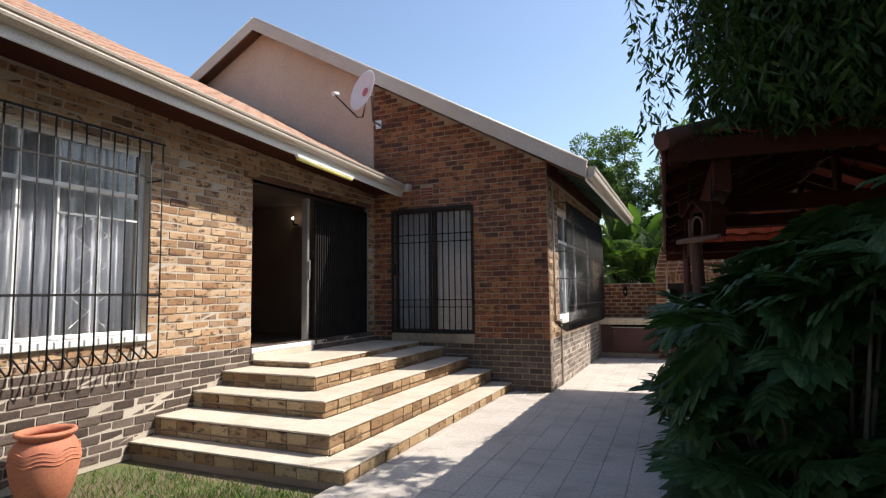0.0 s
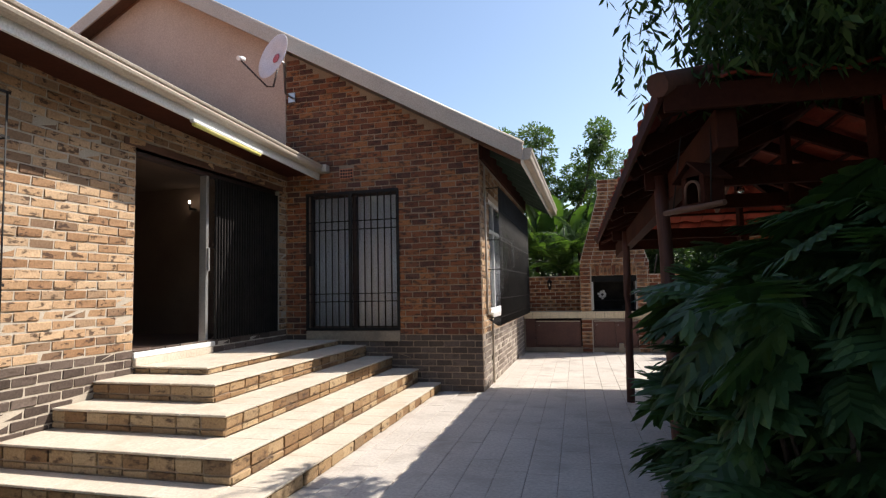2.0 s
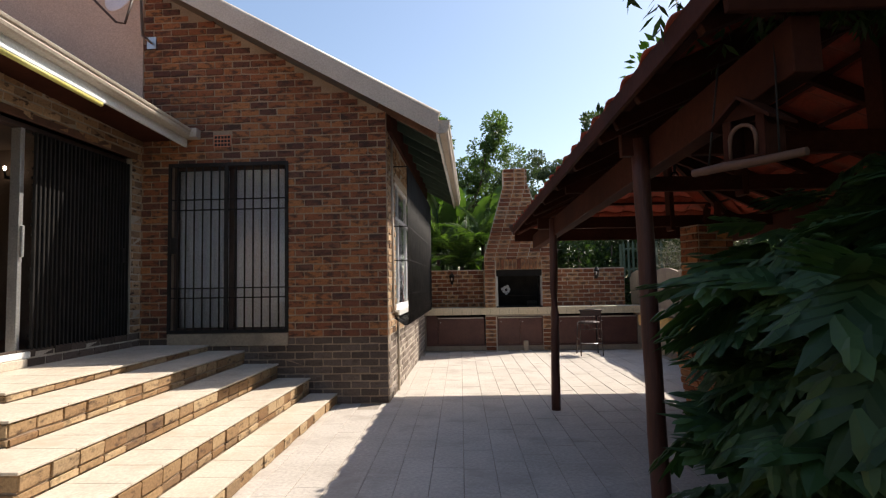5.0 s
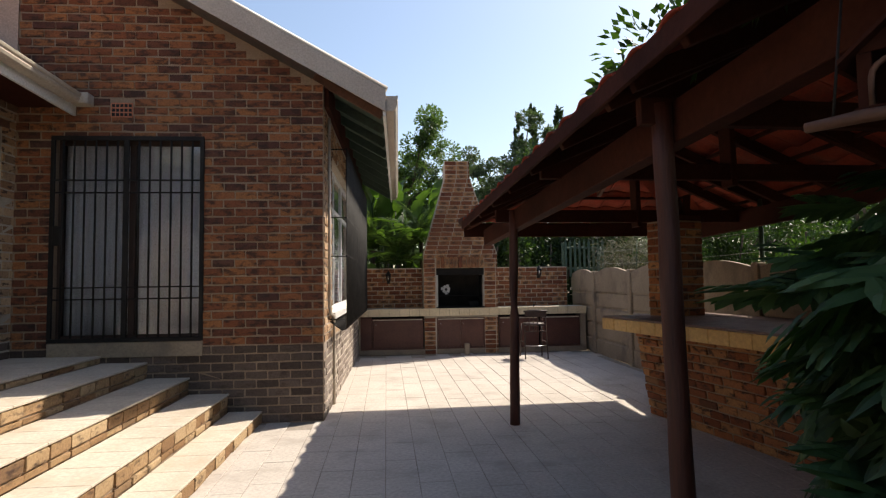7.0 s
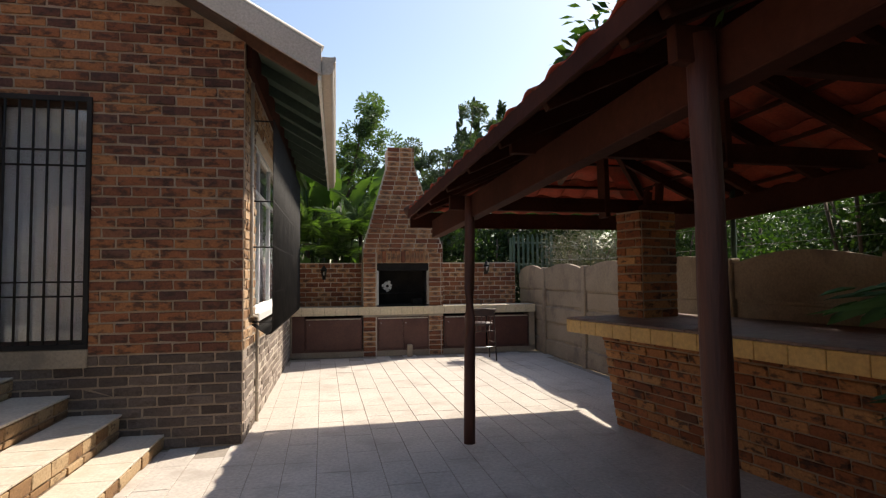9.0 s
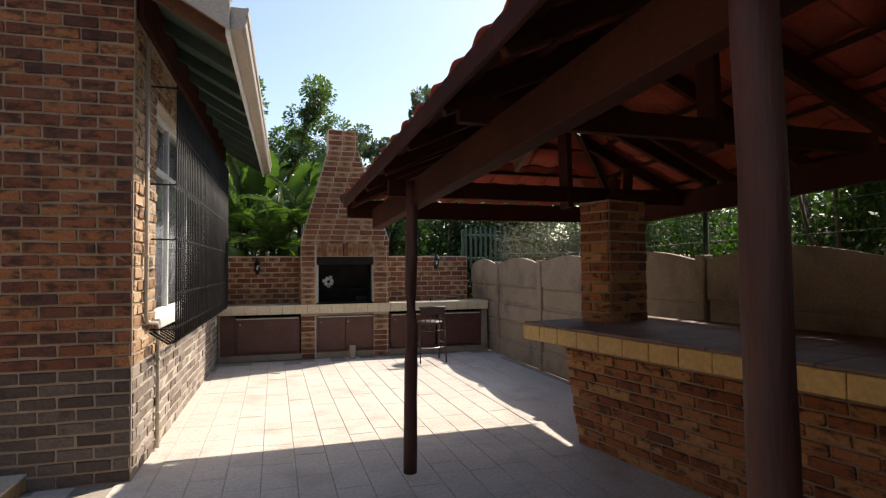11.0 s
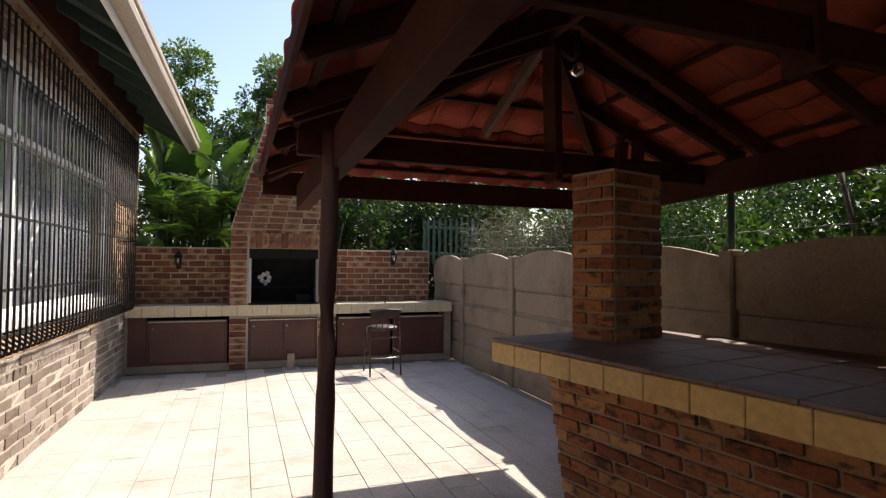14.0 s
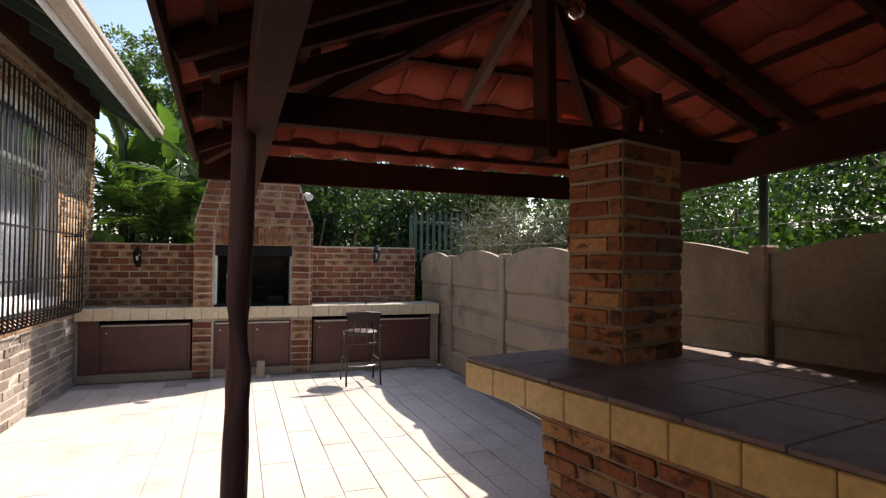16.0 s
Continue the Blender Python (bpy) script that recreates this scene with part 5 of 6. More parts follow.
def leaf_cloud(name, centres, dirs, length, width, material, parent=None, label="", seed=0):
    """Many small pointed leaves as one mesh: a leaf is a folded diamond."""
    rng = np.random.default_rng(seed)
    c = np.asarray(centres, float)
    d = np.asarray(dirs, float)
    n = len(c)
    d /= np.linalg.norm(d, axis=1, keepdims=True) + 1e-9
    r = rng.normal(size=(n, 3))
    s = np.cross(d, r)
    s /= np.linalg.norm(s, axis=1, keepdims=True) + 1e-9
    k = np.cross(s, d)
    ln = length * rng.uniform(0.65, 1.3, (n, 1))
    wd = width * rng.uniform(0.65, 1.3, (n, 1))
    v = np.stack([c, c + d * ln * 0.45 + s * wd + k * wd * 0.3, c + d * ln, c + d * ln * 0.45 - s * wd + k * wd * 0.3], axis=1).reshape(-1, 3)
    me = bpy.data.meshes.new(name)
    me.vertices.add(4 * n)
    me.vertices.foreach_set("co", v.ravel())
    me.loops.add(4 * n)
    me.loops.foreach_set("vertex_index", np.arange(4 * n, dtype=np.int32))
    me.polygons.add(n)
    me.polygons.foreach_set("loop_start", np.arange(0, 4 * n, 4, dtype=np.int32))
    me.polygons.foreach_set("loop_total", np.full(n, 4, dtype=np.int32))
    me.update(calc_edges=True)
    me.materials.append(material)
    ob = new(name, me)
    ob.parent = parent
    return tagged(ob, label)


def branch_points(rng, base, top, bends=5, wander=0.12):
    a, b = Vector(base), Vector(top)
    pts = []
    for i in range(bends + 1):
        f = i / bends
        p = a.lerp(b, f)
        if 0 < i < bends:
            p += Vector((rng.uniform(-1, 1), rng.uniform(-1, 1), rng.uniform(-0.4, 0.4))) * wander * (b - a).length
        pts.append(p)
    return pts


def tree(name, label, base, height, spread, leaves, length, width, material, seed, trunk_r=0.14, lean=(0, 0), fill=(0.35, 1.0), flat=0.8, group="", floor_at=None):
    """A trunk with limbs; the crown hangs in clumps round the limb ends."""
    rng = random.Random(seed)
    t = thing(name, label, "tree", group)
    bx, by, bz = base
    fork = Vector((bx + lean[0] * 0.4, by + lean[1] * 0.4, bz + height * 0.42))
    bm = rod(branch_points(rng, base, fork, 4, 0.03), trunk_r, 9, None, [trunk_r * (1.15 - 0.12 * k) for k in range(5)])
    clumps = []
    for i in range(14):
        a = i * 2.4 + rng.uniform(-0.4, 0.4)
        rad = spread * rng.uniform(0.45, 1.0)
        end = Vector((bx + lean[0] + rad * math.cos(a), by + lean[1] + rad * math.sin(a), bz + height * rng.uniform(fill[0] + 0.08, fill[1])))
        pts = branch_points(rng, fork, end, 4, 0.08)
        rod(pts, 0.03, 6, bm, [trunk_r * 0.5 * (1 - 0.22 * k) for k in range(5)])
        for p in pts[2:]:
            for _ in range(3):
                clumps.append((p + Vector((rng.gauss(0, 1), rng.gauss(0, 1), rng.gauss(0, flat))) * spread * 0.16, spread * rng.uniform(0.1, 0.24)))
    part("trunk", bm, BARK, t, "brown bark")
    g = np.random.default_rng(seed)
    cc = np.array([c for c, _ in clumps])
    cr = np.array([r for _, r in clumps])
    idx = g.integers(0, len(clumps), leaves)
    off = g.normal(size=(leaves, 3))
    off /= np.linalg.norm(off, axis=1, keepdims=True)
    off *= (g.uniform(0.2, 1.0, (leaves, 1)) ** 0.5) * cr[idx][:, None] * np.array([1, 1, flat])
    dirs = off + g.normal(size=(leaves, 3)) * 0.08 + np.array([0, 0, -0.03])
    pts = cc[idx] + off
    if floor_at is not None:
        keep = pts[:, 2] > floor_at
        pts, dirs = pts[keep], dirs[keep]
    leaf_cloud("crown", pts, dirs, length, width, material, t, "", seed)
    return t


def hanging_tree(seed=11):
    """The weeping tree over the pavilion's near corner: limbs with long hanging leafy strands."""
    rng = random.Random(seed)
    t = thing("weeping_tree", "tall weeping tree with long hanging strands of narrow leaves", "tree")
    base = Vector((2.35, 2.5, -0.05))
    fork = Vector((2.1, 3.1, 3.4))
    bm = rod(branch_points(rng, base, fork, 4, 0.03), 0.2, 10, None, [0.24, 0.2, 0.18, 0.17, 0.15])
    centres, dirs = [], []
    for i in range(68):
        end = Vector((rng.uniform(0.35, 5.6), rng.uniform(3.5, 6.4), rng.uniform(4.0, 7.4)))
        if i % 4 == 1:
            end = Vector((rng.uniform(0.9, 3.0), rng.uniform(4.1, 5.4), rng.uniform(3.8, 5.6)))
        if i % 3 == 0:
            end = Vector((rng.uniform(1.3, 4.6), rng.uniform(2.6, 4.2), rng.uniform(3.9, 6.6)))
        if i % 5 == 2:
            end = Vector((rng.uniform(0.3, 1.2), rng.uniform(3.5, 4.4), rng.uniform(4.0, 5.4)))
        end.x += max(0.0, end.y - 4.7) * 0.9
        pts = branch_points(rng, fork, end, 5, 0.07)
        rod(pts, 0.03, 6, bm, [0.08 * (1 - 0.17 * k) for k in range(6)])
        for p in pts[2:]:
            for _ in range(9):
                q = p + Vector((rng.gauss(0, 0.24), rng.gauss(0, 0.26), rng.gauss(0, 0.25)))
                drift = Vector((rng.uniform(-0.4, 0.4), rng.uniform(-0.4, 0.4), 0))
                roof = PZ + tan_h * min(q.x - PX0, PX1 - q.x, q.y - PY0) + 0.06
                low = (max(roof, 2.4) if q.x > 0.1 else 2.8) + rng.uniform(0, 0.5) ** 2
                for k in range(rng.randint(20, 70)):
                    q = q + Vector((drift.x * 0.02, drift.y * 0.02, -0.05))
                    if q.z < low:
                        break
                    for _ in range(3):
                        centres.append(q + Vector((rng.gauss(0, 0.015), rng.gauss(0, 0.015), 0)))
                        dirs.append((rng.gauss(0, 0.6), rng.gauss(0, 0.6), -0.8))
    part("trunk", bm, BARK, t, "brown bark")
    leaf_cloud("crown", centres, dirs, 0.085, 0.011, LEAF_MID, t, "", seed)
    return t


hanging_tree()
tree("broadleaf_tree", "broad-leaved tree reaching over the pavilion roof", (4.6, 6.4, -0.05), 5.6, 2.2, 24000, 0.12, 0.035, LEAF_MID, 21, 0.16, (-1.4, 0.9), (0.52, 1.02), floor_at=3.25)

# two trees added almost wholly out of view to block sky light
tree("garden_tree", "dense tree mostly out of view, added to shade the bed and pavilion", (5.2, 4.2, -0.05), 7.4, 2.9, 25000, 0.14, 0.045, LEAF_DARK, 22, 0.2, (-1.0, -0.6), (0.35, 1.0))
tree("garden_tree", "unseen dense tree, added to block sky light from the right", (5.4, 0.6, -0.05), 7.4, 3.1, 27000, 0.14, 0.045, LEAF_DARK, 23, 0.2, (-1.8, -0.4), (0.38, 1.0))

# background trees and bushes
tree("garden_tree", "leafy garden tree beyond the house roof", (-1.5, 26, -0.05), 8.6, 3.0, 62000, 0.12, 0.04, LEAF_LIGHT, 31, 0.2, fill=(0.3, 1.0))
tree("garden_tree", "leafy grey-green tree beyond the garden wall", (2.9, 25, -0.05), 7.8, 2.2, 38000, 0.11, 0.036, LEAF_BLUE, 32, 0.2, fill=(0.3, 1.0))
tree("garden_tree", "leafy tree beside the garden wall", (6.5, 22, -0.05), 6.0, 3.0, 12000, 0.18, 0.05, LEAF_DARK, 34, 0.2, fill=(0.15, 1.0))
tree("garden_tree", "leafy tree behind the precast fence", (10.5, 17.5, -0.05), 5.2, 3.2, 26000, 0.11, 0.03, LEAF_MID, 35, 0.2, fill=(0.15, 1.0))
tree("garden_tree", "leafy tree behind the precast fence", (9.6, 11.5, -0.05), 5.0, 2.6, 24000, 0.1, 0.028, LEAF_MID, 36, 0.2, fill=(0.2, 1.0))
tree("garden_tree", "dark leafy tree behind the precast fence", (7.5, 8.0, -0.05), 4.4, 2.0, 20000, 0.085, 0.026, LEAF_DARK, 37, 0.2, fill=(0.25, 1.0))


def bush(name, label, x, y, z, rx, ry, rz, leaves, length, width, material, seed):
    b = thing(name, label, "bush")
    rng = random.Random(seed)
    g = np.random.default_rng(seed)
    for i in range(7):
        a = i * 2.4
        bm = rod(branch_points(rng, (x + 0.05 * math.cos(a), y + 0.05 * math.sin(a), -0.06), (x + rx * 0.6 * math.cos(a), y + ry * 0.6 * math.sin(a), z + rz * 0.5), 3, 0.06), 0.02, 6)
        part("stem", bm, BARK, b)
    k = 40
    cc = np.stack([x + rx * g.normal(size=k) * 0.5, y + ry * g.normal(size=k) * 0.5, z + rz * g.uniform(-0.9, 0.9, k)], 1)
    idx = g.integers(0, k, leaves)
    off = g.normal(size=(leaves, 3))
    off /= np.linalg.norm(off, axis=1, keepdims=True)
    off *= g.uniform(0.1, 1.0, (leaves, 1)) ** 0.5 * np.array([rx, ry, rz]) * g.uniform(0.2, 0.4, k)[idx][:, None]
    leaf_cloud("foliage", cc[idx] + off, off + g.normal(size=(leaves, 3)) * 0.15, length, width, material, b, "", seed)


bush("bush", "dense dark green bush behind the garden wall", 1.4, 16.6, 1.5, 1.3, 0.8, 1.5, 9000, 0.11, 0.03, LEAF_DARK, 41)
bush("bush", "dense dark green bush behind the garden wall", 2.9, 17.2, 1.6, 1.3, 0.8, 1.5, 9000, 0.11, 0.03, LEAF_DARK, 42)
bush("twiggy_bush", "dry grey twiggy bush behind the precast fence", 4.4, 14.4, 1.5, 1.0, 0.9, 0.9, 6000, 0.16, 0.006, LEAF_DRY, 43)
bush("bush", "green bush behind the precast fence", 5.6, 13.6, 1.6, 1.2, 1.2, 1.3, 15000, 0.07, 0.02, LEAF_MID, 44)
bush("bush", "green bush behind the precast fence", 6.3, 11.2, 1.5, 1.3, 1.3, 1.3, 15000, 0.07, 0.02, LEAF_MID, 45)
bush("bush", "dense grey-green hedge bush beyond the wall corner", 4.3, 17.0, 1.6, 1.7, 0.8, 1.6, 16000, 0.1, 0.03, LEAF_DARK, 48)
bush("climber", "sunlit leafy climber over the precast fence", 4.6, 8.2, 1.9, 0.9, 1.0, 0.9, 10000, 0.07, 0.024, LEAF_MID, 46)
bush("bush", "dark green bush behind the house corner", -1.3, 17.6, 1.4, 1.2, 0.9, 1.5, 8000, 0.12, 0.03, LEAF_DARK, 47)


def cypress(x, y, h, r, seed):
    t = thing("cypress", "slender dark cypress far behind the garden", "tree", "far cypresses")
    part("trunk", rod([(x, y, -0.05), (x, y, h * 0.9)], 0.12, 7, None, [0.16, 0.04]), BARK, t)
    g = np.random.default_rng(seed)
    n = 7000
    k = g.integers(0, 220, n)
    tz = np.sort(g.uniform(0.08, 1.0, 220))
    ta = g.uniform(0, math.tau, 220)
    tl = g.uniform(0.55, 1.25, 220)
    f = g.uniform(0.0, 1.0, n) ** 0.7
    rad = r * (1.02 - tz[k]) ** 0.8 * tl[k] * f + 0.02
    a = ta[k] + g.normal(size=n) * 0.28
    z = tz[k] * h + rad * 0.75 + g.normal(size=n) * 0.05
    c = np.stack([x + rad * np.cos(a), y + rad * np.sin(a), z], 1)
    d = np.stack([np.cos(a), np.sin(a), np.full(n, 1.3)], 1) + g.normal(size=(n, 3)) * 0.25
    leaf_cloud("crown", c, d, 0.22, 0.035, LEAF_DARK, t, "", seed)


cypress(5.85, 33, 10.6, 0.8, 51)
cypress(6.7, 33.2, 11.1, 0.85, 52)
cypress(8.3, 33.5, 11.4, 1.0, 53)

# strelitzia clump with paddle leaves


def paddle_mesh():
    bm = bmesh.new()
    rows = []
    n = 12
    for i in range(n + 1):
        f = i / n
        w = 0.25 * math.sin(math.pi * min(1, f * 0.93 + 0.07)) ** 0.6 * (1 - 0.25 * f)
        y, z = f * 0.95, 0.18 * math.sin(f * 2.2) - 0.25 * f * f
        rip = 0.012 * math.sin(i * 2.1)
        rows.append([bm.verts.new((s * w, y, z + abs(s) * 0.05 + rip * s)) for s in (-1, -0.5, 0, 0.5, 1)])
    for i, (a, b) in enumerate(zip(rows, rows[1:])):
        for k in range(4):
            edge = b[k if k == 0 else k + 1]
            quad = [a[k], a[k + 1], b[k + 1], b[k]]
            if k in (0, 3) and i % 4 == 2:
                torn = bm.verts.new(edge.co.lerp(a[0 if k == 0 else 4].co, 0.6) + Vector((0, 0, -0.03)))
                quad[3 if k == 0 else 2] = torn
            bm.faces.new(quad).smooth = True
    return mesh_from(bm, "paddle_leaf", LEAF_BIG)


PADDLE = paddle_mesh()
streli = thing("strelitzia", "tall strelitzia clump with broad torn paddle leaves", "plant")
rng = random.Random(61)
for i in range(46):
    bx, by = rng.uniform(-1.7, -0.1), rng.uniform(15.0, 16.4)
    hgt = 1.1 + 2.2 * (i / 45) ** 0.7 + rng.uniform(-0.15, 0.15)
    a = rng.uniform(0, math.tau)
    tip = Vector((bx + 0.28 * math.cos(a), by + 0.28 * math.sin(a), hgt))
    bm = bmesh.new()
    rod([(bx, by, -0.06), ((bx + tip.x) / 2, (by + tip.y) / 2, hgt * 0.55), tip], 0.025, 6, bm, [0.035, 0.025, 0.014])
    part("stalk", bm, LEAF_MID, streli)
    ob = new("paddle_leaf", PADDLE)
    ob.parent = streli
    up_tilt = rng.uniform(40, 88) if i > 18 else rng.uniform(-30, 60)
    ob.matrix_basis = Matrix.Translation(tip) @ Matrix.Rotation(a - math.pi / 2, 4, "Z") @ Matrix.Rotation(radians(up_tilt), 4, "X") @ Matrix.Rotation(rng.uniform(-0.9, 0.9), 4, "Y") @ Matrix.Diagonal((rng.uniform(0.7, 1.1), rng.uniform(0.7, 1.0), 1, 1))


def frond_bm(seed):
    """A feather palm frond: an arched rib with paired narrow leaflets; y along it."""
    rng_ = random.Random(seed)
    bm = bmesh.new()
    at = lambda f: Vector((0, 1.15 * f, 0.55 * f - 0.75 * f * f))
    rod([at(k / 8) for k in range(9)], 0.01, 5, bm, [0.014 - 0.0013 * k for k in range(9)])
    for k in range(24):
        f = 0.16 + 0.84 * k / 24
        for s_ in (-1, 1):
            ln = (0.36 - 0.2 * abs(f - 0.45)) * rng_.uniform(0.85, 1.1)
            p = at(f)
            q = p + Vector((s_ * ln * 0.85, ln * 0.5, -0.07 - 0.1 * rng_.random()))
            m_ = p.lerp(q, 0.45) + Vector((0, 0, 0.03))
            w_ = Vector((0.0, 0.016, 0.006))
            vs_ = [bm.verts.new(v_) for v_ in (p, m_ + w_, q, m_ - w_)]
            bm.faces.new(vs_)
    return bm


FRONDS = [mesh_from(frond_bm(900 + k), "frond", LEAF_LIGHT if k == 2 else LEAF_BIG) for k in range(3)]
for px, py, pz, count, label in ((-0.95, 14.85, 1.8, 18, "small feather palm with arching fronds before the strelitzia"), (-1.5, 15.0, 2.15, 14, "taller feather palm beside the house corner"), (-0.45, 14.9, 2.3, 14, "feather palm leaning on the braai chimney")):
    palm = thing("feather_palm", label, "palm", "palms behind the garden wall")
    part("trunk", rod([(px, py, -0.06), (px + 0.02, py + 0.02, pz * 0.5), (px, py, pz)], 0.06, 9, None, [0.08, 0.06, 0.05]), BARK, palm)
    for i in range(count):
        ob = new("frond", FRONDS[i % 3])
        ob.parent = palm
        ob.matrix_basis = Matrix.Translation((px, py, pz)) @ Matrix.Rotation(i * 2.4 + rng.uniform(-0.2, 0.2), 4, "Z") @ Matrix.Rotation(radians(rng.uniform(5, 70)), 4, "X") @ Matrix.Scale(rng.uniform(0.7, 0.95), 4)


# big lobed-leaf shrub in the bed beside the path
def lobed_mesh():
    bm = bmesh.new()

    def blade(p0, p1, w, droop):
        p0, p1 = Vector(p0), Vector(p1)
        d = p1 - p0
        s = Vector((-d.y, d.x, 0)).normalized()
        mid, m2 = p0 + d * 0.4, p0 + d * 0.78
        pts = [p0 + s * w * 0.4, mid + s * w + Vector((0, 0, -droop * 0.3)), m2 + s * w * 0.7 + Vector((0, 0, -droop * 0.7)), p1 + Vector((0, 0, -droop)), m2 - s * w * 0.7 + Vector((0, 0, -droop * 0.7)), mid - s * w + Vector((0, 0, -droop * 0.3)), p0 - s * w * 0.4]
        vs = [bm.verts.new(p) for p in pts]
        c = [bm.verts.new(p0 + Vector((0, 0, 0.004))), bm.verts.new(mid + Vector((0, 0, 0.012 - droop * 0.3))), bm.verts.new(m2 + Vector((0, 0, 0.008 - droop * 0.7)))]
        for q in ((c[0], vs[0], vs[1], c[1]), (c[1], vs[1], vs[2], c[2]), (c[2], vs[2], vs[3]), (c[2], vs[3], vs[4]), (c[1], c[2], vs[4], vs[5]), (c[0], c[1], vs[5], vs[6])):
            bm.faces.new(q)

    for k in range(5):
        f = k / 5
        y = 0.03 + f * 0.34
        ln = 0.24 * (1 - 0.5 * f) * (0.7 + 0.6 * min(1, f * 3))
        for s in (-1, 1):
            tip = Vector((s * ln, y + 0.08 + 0.12 * f, -0.03 * f))
            blade((0, y, -0.02 * f), tip, 0.045, 0.06)
            mid = Vector((s * ln * 0.5, y + 0.04 + 0.06 * f, -0.02))
            blade(mid, mid + Vector((s * 0.05, 0.1, -0.01)), 0.025, 0.03)
    blade((0, 0.0, 0), (0, 0.54, 0), 0.05, 0.09)
    return mesh_from(bm, "lobed_leaf", LEAF_FERN)


LOBED = lobed_mesh()
shrub = thing("lobed_leaf_shrub", "large dark green shrub with deeply lobed leaves beside the path", "shrub")
rng = random.Random(71)
bm = bmesh.new()
more_v, more_f = [], []
for i in range(1150):
    px = rng.uniform(0.2, 2.2)
    py = rng.uniform(2.7, 4.2 + 0.5 * px)
    hgt = rng.uniform(0.15, 1.0) ** 0.8 * (1.25 + 0.75 * min(1.0, px))
    a = rng.uniform(0, math.tau) if rng.random() < 0.4 else rng.uniform(2.4, 4.6)
    p = Vector((px, py, hgt))
    root = Vector((0.9 + (px - 0.9) * 0.45, 3.9 + (py - 3.9) * 0.5, -0.06))
    if i % 7 == 0:
        rod([root, root.lerp(p, 0.55) + Vector((0, 0, 0.15)), p], 0.01, 5, bm, [0.016, 0.011, 0.006])
    s = rng.uniform(0.4, 0.78)
    m = Matrix.Translation(p) @ Matrix.Rotation(a - math.pi / 2, 4, "Z") @ Matrix.Rotation(radians(rng.uniform(-50, 20)), 4, "X") @ Matrix.Rotation(rng.uniform(-0.5, 0.5), 4, "Y") @ Matrix.Scale(s, 4)
    if i < 298:
        ob = new("lobed_leaf", LOBED)
        ob.parent, ob.matrix_basis = shrub, m
    else:
        base = len(more_v)
        more_v.extend(m @ v.co for v in LOBED.vertices)
        more_f.extend([tuple(base + q for q in p.vertices) for p in LOBED.polygons])
rest = new("lobed_leaves", raw_mesh("lobed_leaves", more_v, more_f, LEAF_FERN))
rest.parent = shrub
tagged(rest, kind="stuff")
for k in range(5):
    q = Vector((0.7 + k * 0.17, 3.7 + (k % 2) * 0.35, -0.06))
    rod([q, q + Vector((0.05, 0.02, 0.6)), q + Vector((-0.05, 0.05, 1.2))], 0.03, 8, bm, [0.035, 0.028, 0.015])
part("stem", bm, BARK, shrub)
bed_edge = solid("bed_kerb", box(0.16, 0.24, -3.0, 5.0, -0.05, 0.05, 0.012), CONCRETE, "grey cement edging of the planting bed", "kerb", kind="structure")
solid("bed_soil", box(0.24, FENCE_X - 0.06, -3.0, 5.0, -0.03, 0.012), EARTH, "dark soil of the planting bed", "soil", kind="structure")

# grass
g = np.random.default_rng(81)
n = 26000
gx, gy = g.uniform(-4.8, -2.35, n), g.uniform(0.6, 3.85, n)
keep = g.uniform(0, 1, n) < np.clip(0.25 + 0.9 * (gx + 4.6) / 2.0, 0.1, 1)
gx, gy = gx[keep], gy[keep]
c = np.stack([gx, gy, np.full(len(gx), -0.06)], 1)
d = np.stack([g.normal(size=len(gx)) * 0.5, g.normal(size=len(gx)) * 0.5, np.full(len(gx), 1.0)], 1)
lawn = leaf_cloud("grass", c, d, 0.06, 0.004, GRASS, None, "short patchy green lawn", 82)
tagged(lawn, "short patchy green lawn grass beside the steps", "grass", kind="stuff")

# ---- brickwork and paving pieces ----
plinth = lambda lim, hi: (lambda u, z: "dark" if z < lim else hi)
# sun-facing walls take the sunlit tan, the shaded gable the darker red
lay_bricks(left_wall, (LX, -3.2, 0), (0, 1, 0), (1, 0, 0), FY + 3.2, 3.56, plinth(0.88, "tan"), [(a + 3.2, b + 3.2, c, d) for a, b, c, d in LW_HOLES], None, 300, (8.2, 1.3), 1)
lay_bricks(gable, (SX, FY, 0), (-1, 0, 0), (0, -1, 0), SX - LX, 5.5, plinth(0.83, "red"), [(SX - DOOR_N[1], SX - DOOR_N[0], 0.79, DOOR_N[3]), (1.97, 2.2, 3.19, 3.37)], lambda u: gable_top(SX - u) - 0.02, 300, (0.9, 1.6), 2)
# side plinth in the plinth colour that carries sunlight
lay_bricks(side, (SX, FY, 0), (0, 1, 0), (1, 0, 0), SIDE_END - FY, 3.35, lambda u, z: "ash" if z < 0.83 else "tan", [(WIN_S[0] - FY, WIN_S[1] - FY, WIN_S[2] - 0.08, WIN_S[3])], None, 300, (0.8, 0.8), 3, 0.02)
lay_bricks(side, (SX, SIDE_END, 0), (-1, 0, 0), (0, 1, 0), 0.24, 3.3, lambda u, z: "ash" if z < 0.83 else "tan", (), None, 0, None, 4)
rows_b = int(3.86 / BC)
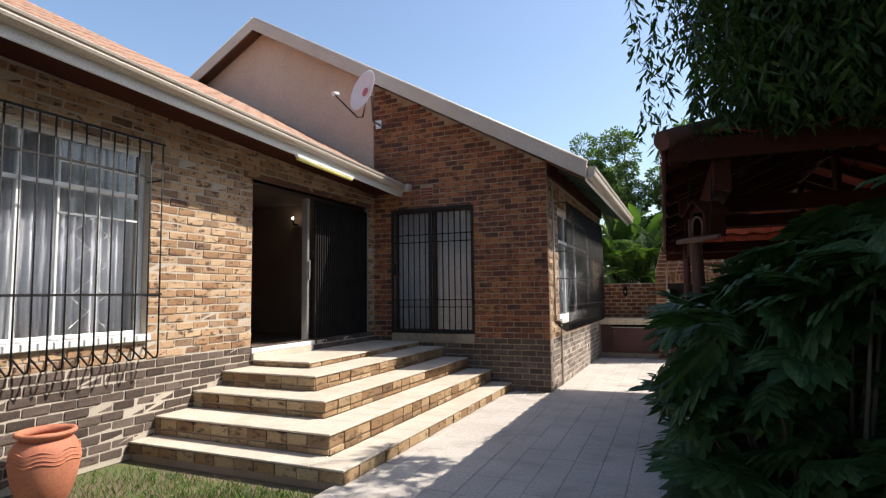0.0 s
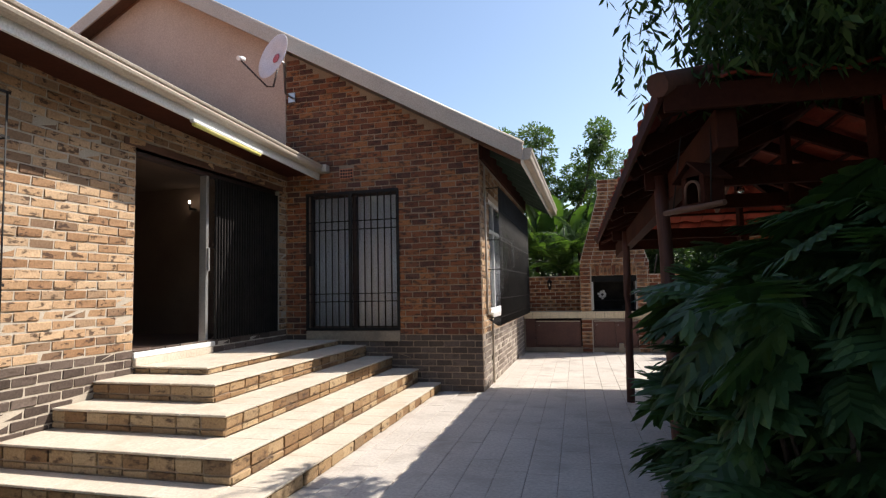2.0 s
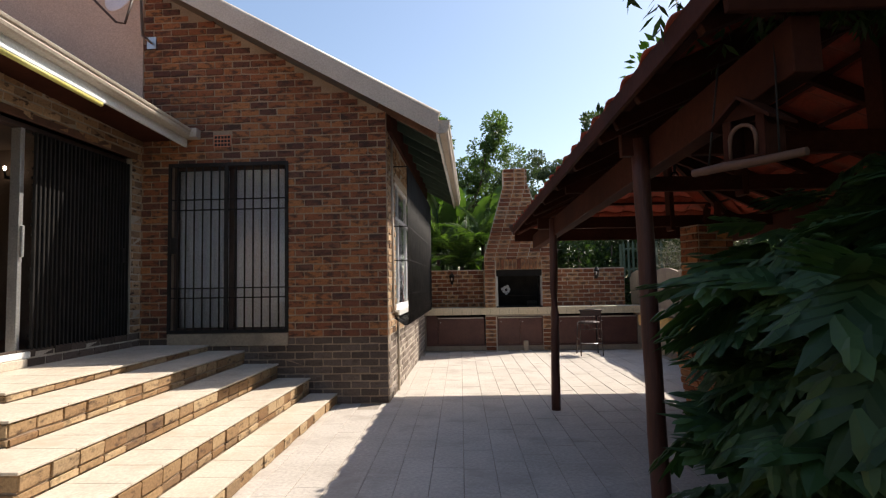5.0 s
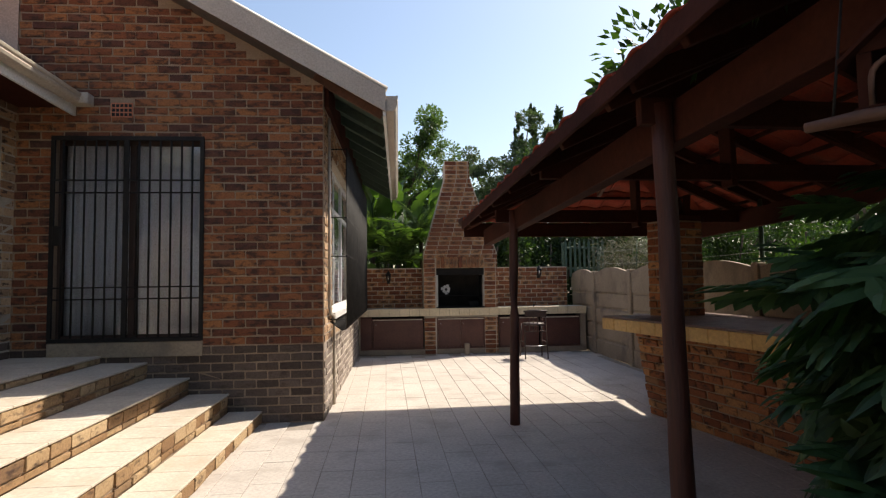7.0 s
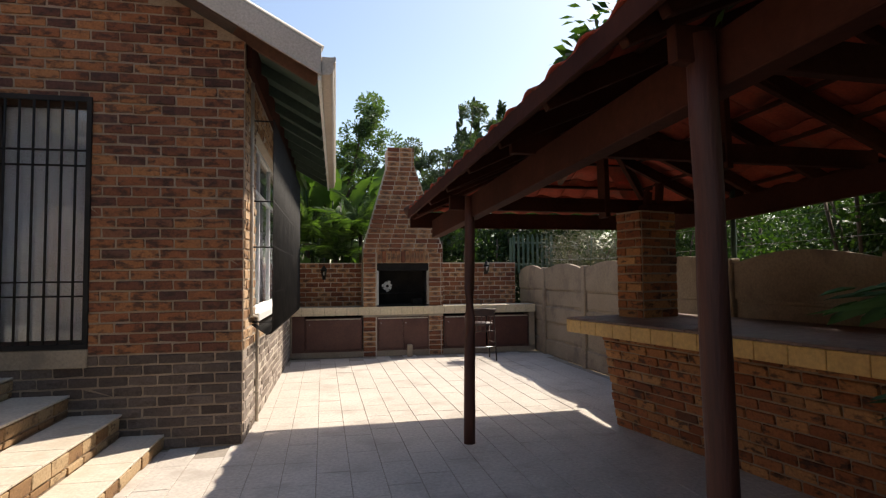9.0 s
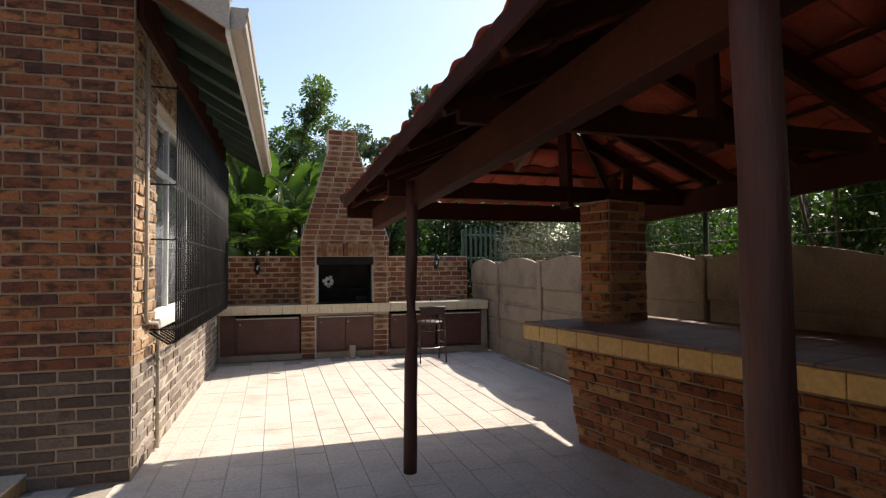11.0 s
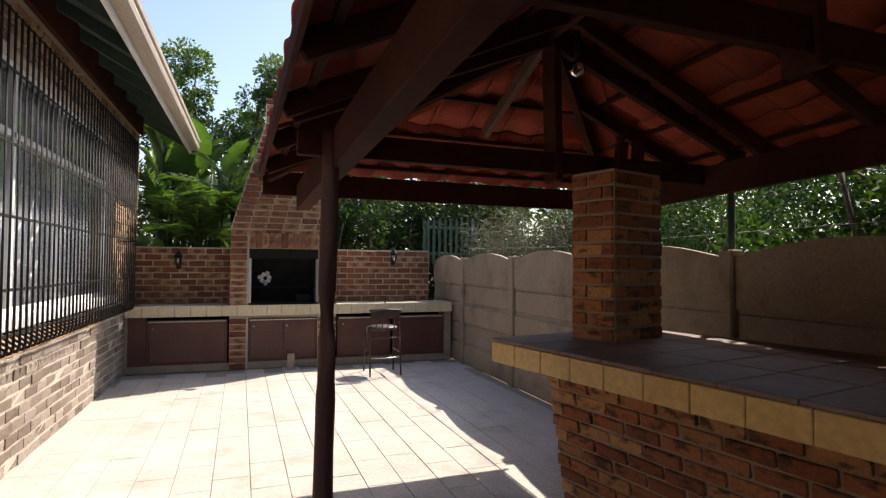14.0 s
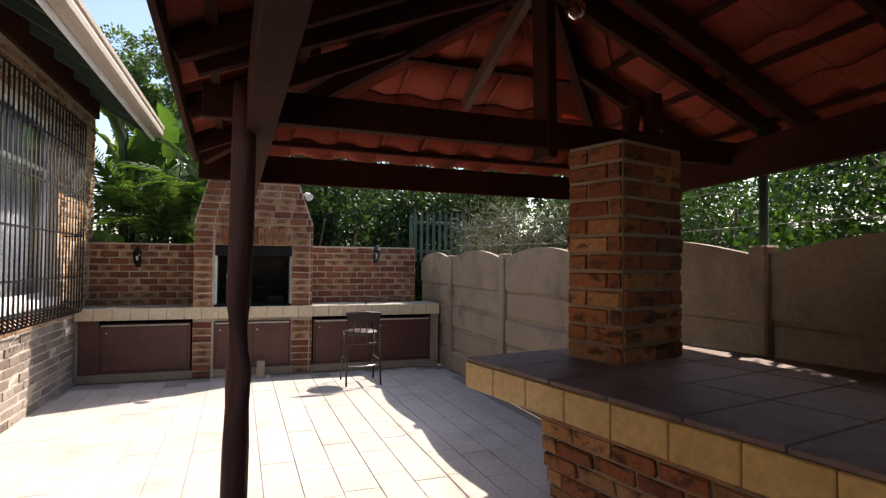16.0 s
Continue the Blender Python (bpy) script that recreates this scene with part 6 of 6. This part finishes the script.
for r in range(rows_b + 1):
    z = r * BC
    lo, hi = braai_half(z + BC)
    spans = [(lo, hi)]
    if z + BC / 2 < OP[3] + 0.22:
        spans = [(lo, OP[0]), (OP[1], hi)]
    if CT - 0.15 < z + BC / 2 < CT:
        continue
    for a, b in spans:
        lay_bricks(braai, (a, BRAAI_Y, z), (1, 0, 0), (0, -1, 0), b - a, BC, plinth(-1, "mixed"), (), None, 300, None, 500 + r, start=0.0 if r % 2 else -0.0001)
# soldier course over the opening
rng = random.Random(5)
for k in range(11):
    ob = new("brick", BRICK_MESH["mixed", k % 3])
    ob.parent = braai
    ob.matrix_basis = Matrix.Translation((OP[0] + 0.044 + k * 0.0874, BRAAI_Y - 0.018, OP[3] + 0.115)) @ Matrix.Rotation(math.pi / 2, 4, "Y")
lay_bricks(back_wall, (SX + 0.02, BACK_Y, 0), (1, 0, 0), (0, -1, 0), 2.62 - SX - 0.02, 1.75, plinth(-1, "mixed"), [(0, 9, 0, CT - 0.02), (BX0 - SX - 0.02, BX1 - SX - 0.02, 0, 1.75)], None, 300, None, 6)
lay_bricks(bar, BARM @ Vector((PED0 + 0.17, -0.04, 0)), bar_d, -bar_c + Vector((0, 0, -0.17)), BARLEN - 0.2, 0.92, plinth(-1, "amber"), (), None, 300, None, 7, course=0.0835)
lay_bricks(bar, BARM @ Vector((PED0 + 0.17, -0.04, 0)), bar_c, -bar_d, PED1 - PED0 - 0.17, 0.915, plinth(-1, "amber"), (), None, 60, None, 8)
for org, al, nr, ln, sd in (((0, PD), -pil_d, -pil_c, PD, 91), ((0, 0), pil_c, -pil_d, PW, 92), ((PW, 0), pil_d, pil_c, PD, 93), ((PW, PD), -pil_c, pil_d, PW, 94)):
    lay_bricks(pilaster, PILM @ Vector((org[0], org[1], BARZ)), al, nr, ln, 0.97, plinth(-1, "amber"), (), None, 80, None, sd, course=0.0805)
for i, (x, y, z) in enumerate(STEPS):
    zb = STEPS[i - 1][2] if i else 0.0
    hgt = z - zb - 0.018
    low = hgt * 0.36 if hgt > 0.12 else 0.0
    for al, nr, run_, sd in (((0, 1, 0), (1, 0, 0), FY - y, 100 + i), ((-1, 0, 0), (0, -1, 0), x - LX, 140 + i)):
        if low:
            lay_bricks(steps, (x, y, zb), al, nr, run_, low, plinth(-1, "sand"), (), None, 40, None, sd, lift=0.003, course=low)
        lay_bricks(steps, (x, y, zb + low), al, nr, run_, hgt - low, plinth(-1, "sand"), (), None, 40, None, sd + 20, lift=0.003, course=hgt - low)

# paving tiles: narrow strips, laid a little askew of the house, joints staggered
TW, TL = 0.2455, 0.49
PAVE = mesh_from(chamfered(TW - 0.005, TL - 0.003, 0.03, 0.0025), "paving_tile", TILE)
rng = random.Random(17)
ASKEW = radians(1.2)
cells = []
for i in range(-9, 16):
    off = rng.uniform(0, TL)
    for j in range(-28, 12):
        u, v = (i + 0.5) * TW, j * TL + off
        x, y = -0.618 + u * math.cos(ASKEW) - v * math.sin(ASKEW), 9.0 + u * math.sin(ASKEW) + v * math.cos(ASKEW)
        if y + TL / 2 > BRAAI_Y + 0.04 or y < -3.3 or x < -2.5 or x + TW / 2 > FENCE_X + 0.08:
            continue
        if x > 0.16 and y < 5.2 or (x < SX - 0.06 and y > FY - 0.1):
            continue
        cells.append((x, y))
cells.sort(key=lambda c: (not 5.0 < c[1] < 12.0, abs(c[1] - 8.5)))
vs, fs = [], []
for i, (x, y) in enumerate(cells):
    m = Matrix.Translation((x, y, -0.015 + rng.uniform(-0.0015, 0.0015))) @ Matrix.Rotation(ASKEW + rng.uniform(-0.003, 0.003), 4, "Z")
    if i < 300:
        ob = new("paving_tile", PAVE)
        ob.parent = paving
        ob.matrix_basis = m
    else:
        base = len(vs)
        vs.extend(m @ v.co for v in PAVE.vertices)
        fs.extend([tuple(base + k for k in p.vertices) for p in PAVE.polygons])
ob = new("paving_tiles", raw_mesh("paving_tiles", vs, fs, TILE))
ob.parent = paving
tagged(ob, kind="stuff")
